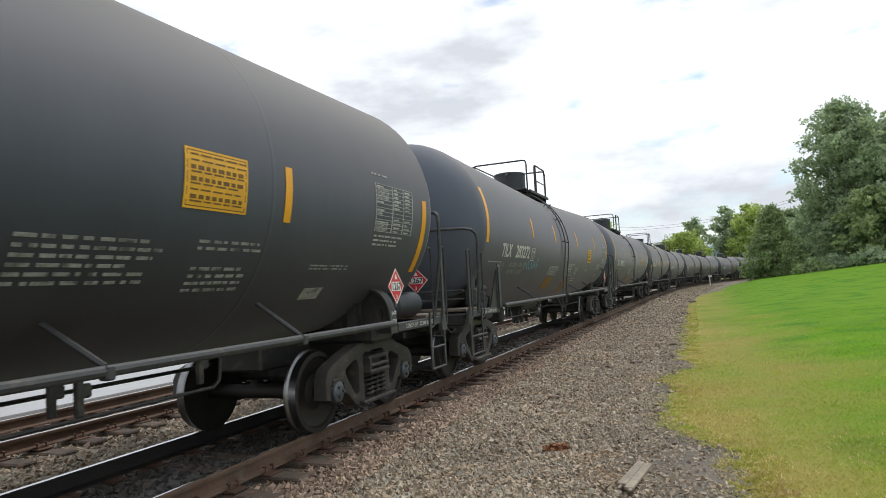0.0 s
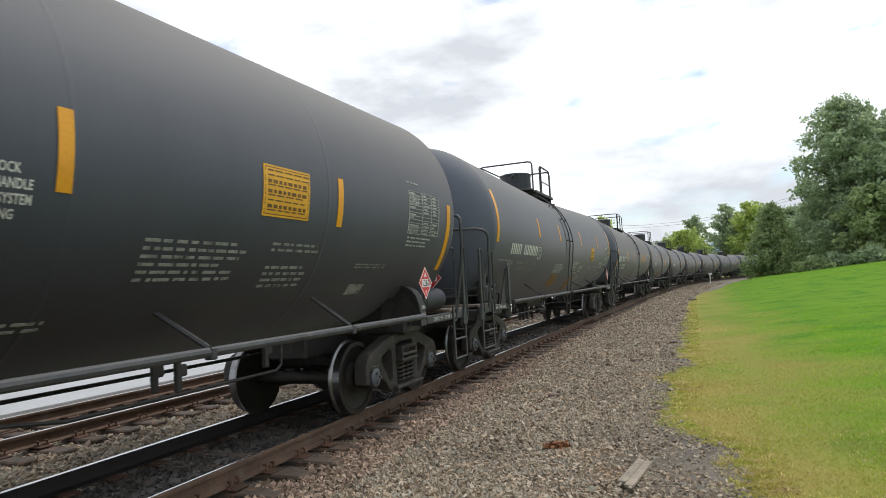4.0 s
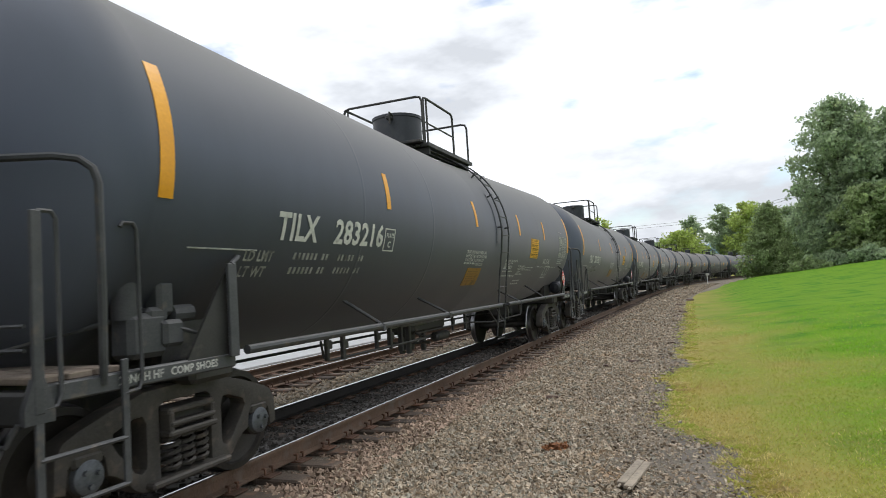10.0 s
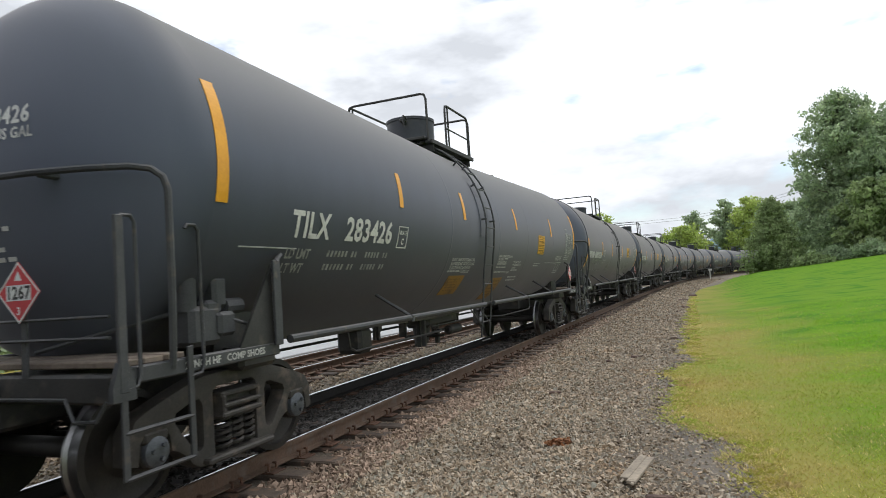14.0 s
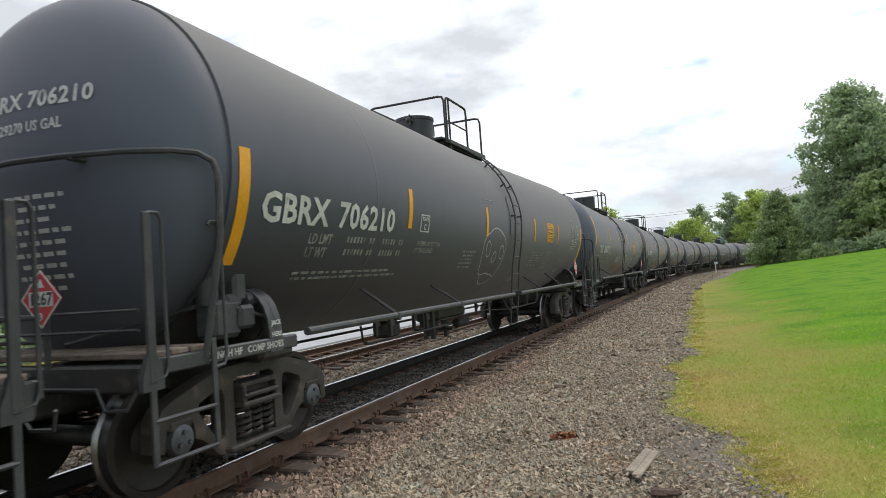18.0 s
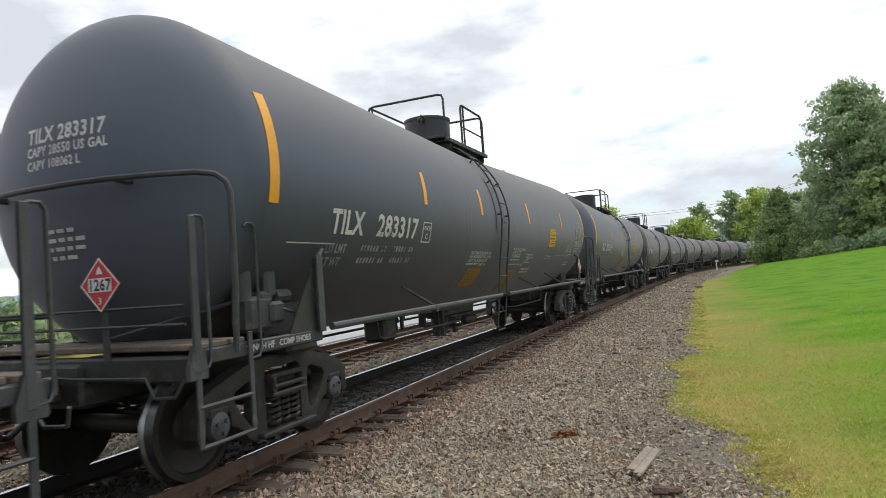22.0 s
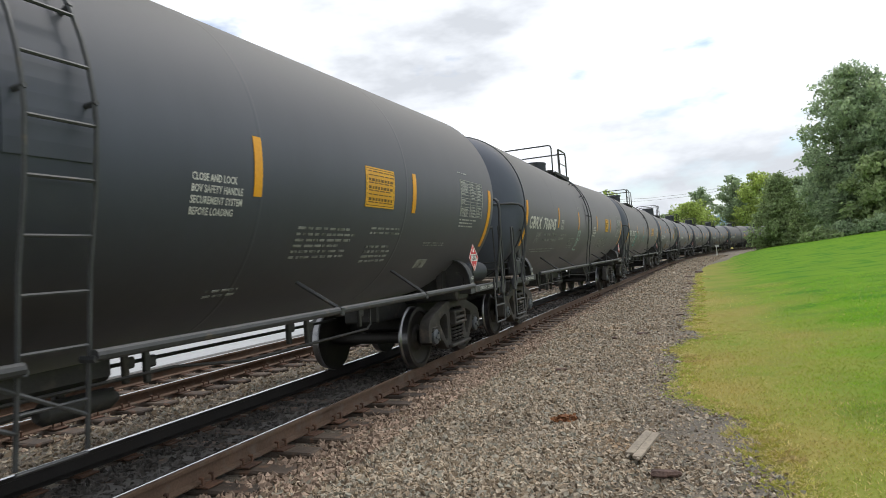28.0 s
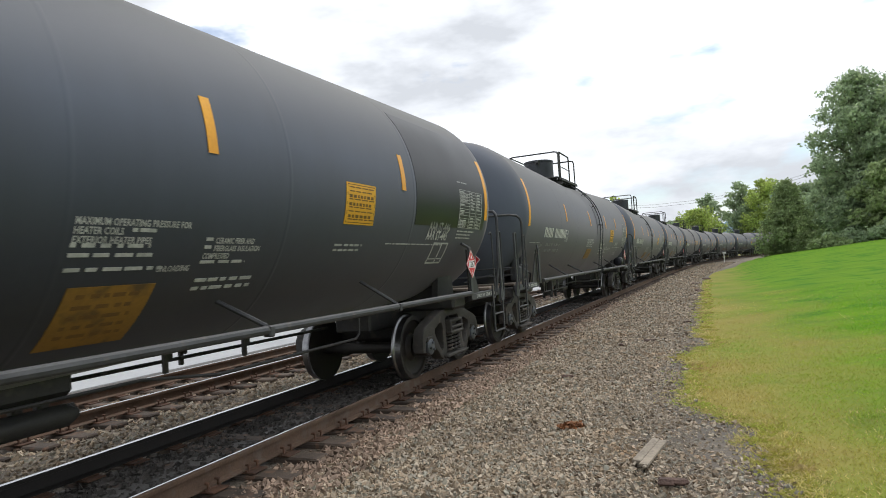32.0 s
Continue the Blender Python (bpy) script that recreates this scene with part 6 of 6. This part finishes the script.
# ---- loose stones and grass, nearest last ----
def stones(name, label, spec, seed, material=STONE):
    """Broken stones of six to eight corners; spec: (s0, s1, off0, off1, per m2, size, sink) strips."""
    rng = np.random.default_rng(seed)
    vs, count = [], 0
    corner = np.array([(x, y, z) for x in (-1, 1) for y in (-1, 1) for z in (-1, 1)], float)
    for s0, s1, o0, o1, dens, size, sink in spec:
        n = int((s1 - s0) * (o1 - o0) * dens)
        s, o = rng.uniform(s0, s1, n), rng.uniform(o0, o1, n)
        clear = (np.abs(o) > 0.11) & (np.abs(o + GAUGE) > 0.11) & (np.abs(o + 3.75) > 0.11) & (np.abs(o + 3.75 + GAUGE) > 0.11)
        if o1 > 2:
            edge = np.array([grass_edge(q) for q in s]) + rng.normal(size=n) * 0.1 - 0.14
            clear &= o < edge
            thin = np.clip((o - 2.4) / 1.4, 0, 1) * 0.35 + np.clip(1 - (edge - o) / 0.5, 0, 1) * 0.4
            clear &= rng.uniform(size=n) > thin
        s, o = s[clear], o[clear]
        n = len(s)
        px, py, ph = rail_line(s)
        z = np.array([bed_height(q, w) for q, w in zip(o, s)]) if o1 < 2.4 else np.array([bed_height(min(q, 2.4), w) for q, w in zip(o, s)])
        c = np.stack([px + o * np.cos(ph), py - o * np.sin(ph), z + sink], 1)
        p = corner[None] * (1 + rng.uniform(-0.85, 0.35, (n, 8, 3)))
        sc = size * rng.uniform(0.55, 1.35, (n, 1, 1)) * rng.uniform(0.42, 1.25, (n, 1, 3)) * 0.55
        if o1 > 2:
            sc = sc * (1 - 0.18 * np.clip((o - 2.6) / 1.3, 0, 1))[:, None, None]
        p = p * sc
        q = rng.normal(size=(n, 4))
        q /= np.linalg.norm(q, axis=1)[:, None]
        w, x, y, zq = q.T
        rot = np.stack([1 - 2 * (y * y + zq * zq), 2 * (x * y - w * zq), 2 * (x * zq + w * y), 2 * (x * y + w * zq), 1 - 2 * (x * x + zq * zq), 2 * (y * zq - w * x), 2 * (x * zq - w * y), 2 * (y * zq + w * x), 1 - 2 * (x * x + y * y)], 1).reshape(n, 3, 3)
        vs.append(np.einsum("nij,nkj->nki", rot, p) + c[:, None])
        count += n
    v = np.concatenate(vs).reshape(-1, 3)
    quad = np.array([(0, 1, 3, 2), (4, 6, 7, 5), (0, 4, 5, 1), (2, 3, 7, 6), (0, 2, 6, 4), (1, 5, 7, 3)])
    f = (quad[None] + 8 * np.arange(count)[:, None, None]).reshape(-1)
    me = bpy.data.meshes.new(name)
    me.vertices.add(len(v))
    me.vertices.foreach_set("co", v.ravel())
    me.loops.add(len(f))
    me.loops.foreach_set("vertex_index", f)
    me.polygons.add(len(f) // 4)
    me.polygons.foreach_set("loop_start", np.arange(len(f) // 4) * 4)
    me.polygons.foreach_set("loop_total", np.full(len(f) // 4, 4))
    me.update(calc_edges=True)
    me.shade_flat()
    me.materials.append(material)
    return tagged(new(name, me), label, "ballast stones", kind="stuff")


stones("ballast_stones", "grey and tan crushed ballast stones", [
    (-8, 2.5, 0.3, 4.6, 420, 0.05, 0.004), (2.5, 9, 0.62, 4.8, 1500, 0.038, 0.004), (4.2, 11, 2.7, 4.9, 2400, 0.022, -0.004), (9, 14, 0.62, 4.8, 1100, 0.043, 0.004), (14, 24, 0.6, 4.4, 560, 0.053, 0.004), (24, 45, 0.5, 4.0, 200, 0.075, 0.003), (45, 95, 0.4, 3.6, 45, 0.12, 0.0),
    (3.0, 24, -6.4, -2.2, 290, 0.052, -0.006), (24, 45, -6.4, -2.2, 60, 0.09, -0.01)], 3)
stones("rust_stained_stones", "rust-brown ballast stones beside the rail and ties", [(2.5, 14, 0.12, 0.42, 300, 0.043, 0.0), (2.5, 14, 0.3, 1.0, 620, 0.048, 0.016), (14, 34, 0.12, 0.95, 260, 0.06, 0.006), (3, 24, -5.9, -3.2, 60, 0.055, 0.0)], 4, RUSTY_STONE)
# oil and the shade under the train are both in these stones' colour
stones("oily_stones", "ballast stones between the rails, darkened by oil and painted shade", [(2.0, 16, -1.42, -0.08, 420, 0.04, -0.012), (16, 40, -1.42, -0.08, 130, 0.06, -0.016), (2, 20, -2.2, -1.58, 260, 0.05, -0.01)], 5, DARK_STONE)


def blades(name, label, spec, seed, material, fringe=None):
    """Short grass; spec: (x0, x1, y0, y1, per m2, height)."""
    rng = np.random.default_rng(seed)
    out = []
    for x0, x1, y0, y1, dens, hgt in spec:
        n = int((x1 - x0) * (y1 - y0) * dens)
        x, y = rng.uniform(x0, x1, n), rng.uniform(y0, y1, n)
        s = y
        o = x - rail_line(s)[0]
        e = np.array([grass_edge(q) for q in s])
        gate = o - e
        keep = (gate > 0.05) | (rng.uniform(size=n) < np.exp(gate * 5) * 0.25)
        if fringe:
            keep &= rng.uniform(size=n) < np.clip(1.0 - gate / fringe, 0.12, 1.0) * 0.75
        x, y, gate = x[keep], y[keep], gate[keep]
        n = len(x)
        z = np.array([max(clamp_height(p, q), -0.34 if g < 0.45 else -9) for p, q, g in zip(x, y, gate)])
        a = rng.uniform(0, 2 * np.pi, n)
        h = hgt * rng.uniform(0.5, 1.3, n)
        w = h * 0.13 + 0.002
        lean = rng.uniform(0.5, 1.5, n) * h
        b = rng.uniform(0, 2 * np.pi, n)
        base = np.stack([x, y, z - 0.005], 1)
        side = np.stack([np.cos(a) * w, np.sin(a) * w, np.zeros(n)], 1)
        tip = base + np.stack([np.cos(b) * lean, np.sin(b) * lean, h], 1)
        mid = base + np.stack([np.cos(b) * lean * 0.35, np.sin(b) * lean * 0.35, h * 0.6], 1)
        out.append(np.stack([base - side, base + side, mid + side * 0.7, tip, mid - side * 0.7], 1))
    v = np.concatenate(out)
    n = len(v)
    me = bpy.data.meshes.new(name)
    me.vertices.add(n * 5)
    me.vertices.foreach_set("co", v.reshape(-1))
    me.loops.add(n * 5)
    me.loops.foreach_set("vertex_index", np.arange(n * 5))
    me.polygons.add(n)
    me.polygons.foreach_set("loop_start", np.arange(n) * 5)
    me.polygons.foreach_set("loop_total", np.full(n, 5))
    me.update(calc_edges=True)
    me.materials.append(material)
    return tagged(new(name, me), label, "grass", kind="stuff")


blades("grass", "short green lawn grass", [(-0.6, 5.0, -4, 3.2, 500, 0.03), (-1.2, 7.0, 3.2, 8, 1500, 0.026), (-1.2, 7.5, 8, 12, 900, 0.027), (-1.4, 8, 12, 16, 420, 0.029), (-1.4, 8, 16, 21, 190, 0.031), (-1.4, 8, 21, 28, 70, 0.033)], 7, BLADE)
blades("dry_grass", "straw-coloured dry grass along the lawn's edge", [(-1.2, 5.5, 3.2, 9, 700, 0.028), (-1.2, 5.5, 9, 15, 380, 0.03), (-1.4, 6, 15, 24, 130, 0.034)], 8, STRAW, 2.2)


def tufts(name, label, count, seed, material, height):
    """Ragged clumps of longer grass that straggle over the edge of the ballast."""
    rng = np.random.default_rng(seed)
    out = []
    for i in range(count):
        s = 4.0 + 40 * rng.uniform() ** 1.9
        e = grass_edge(s)
        g = rng.normal() * 0.13 + 0.05
        c = along(s, e + g, -0.335)
        n, r = int(rng.uniform(14, 46)), rng.uniform(0.05, 0.17)
        ang, rad = rng.uniform(0, 2 * np.pi, n), r * rng.uniform(0, 1, n) ** 0.6
        base = np.stack([c.x + np.cos(ang) * rad, c.y + np.sin(ang) * rad, np.full(n, c.z)], 1)
        h = height * rng.uniform(0.5, 1.35, n) * (1.0 if s < 20 else 1.3)
        lean = h * rng.uniform(0.6, 1.8, n)
        w = h * 0.055 + 0.0016 + 0.00012 * s
        turn = ang + rng.normal(size=n) * 0.7
        side = np.stack([-np.sin(turn) * w, np.cos(turn) * w, np.zeros(n)], 1)
        tip = base + np.stack([np.cos(turn) * lean, np.sin(turn) * lean, h * 0.8], 1)
        mid = base + np.stack([np.cos(turn) * lean * 0.35, np.sin(turn) * lean * 0.35, h * 0.6], 1)
        out.append(np.stack([base - side, base + side, mid + side * 0.7, tip, mid - side * 0.7], 1))
    v = np.concatenate(out)
    n = len(v)
    me = bpy.data.meshes.new(name)
    me.vertices.add(n * 5)
    me.vertices.foreach_set("co", v.reshape(-1))
    me.loops.add(n * 5)
    me.loops.foreach_set("vertex_index", np.arange(n * 5))
    me.polygons.add(n)
    me.polygons.foreach_set("loop_start", np.arange(n) * 5)
    me.polygons.foreach_set("loop_total", np.full(n, 5))
    me.update(calc_edges=True)
    me.materials.append(material)
    return tagged(new(name, me), label, "grass", kind="stuff")


tufts("grass_tufts", "ragged yellow-green grass tufts over the ballast's edge", 420, 15, FRINGE, 0.03)
tufts("straw_tufts", "dead straw-coloured grass tufts along the ballast's edge", 520, 16, STRAW, 0.028)


def motions():
    """The train rolls towards the camera and past it, gathering a little speed; every wheelset turns with it."""
    for k, car in enumerate(CARS):
        walk(car, [(t / 2, car_pose(TRAIN[k][2] - travelled(t / 2))) for t in range(65)])
    turning = {}
    for car in CARS:
        for tk in car.children:
            for ws in tk.children:
                if not ws.name.startswith("wheelset"):
                    continue
                x = round(ws.location.x, 2)
                if x not in turning:
                    walk(ws, [(i / FPS, Matrix.Translation((x, 0, 0.457)) @ Matrix.Rotation(-travelled(i / FPS) / 0.457, 4, "Y")) for i in range(32 * FPS + 1)])
                    turning[x] = ws.animation_data
                else:
                    ws.rotation_mode = "QUATERNION"
                    data = ws.animation_data_create()
                    data.action, data.action_slot = turning[x].action, turning[x].action_slot


motions()
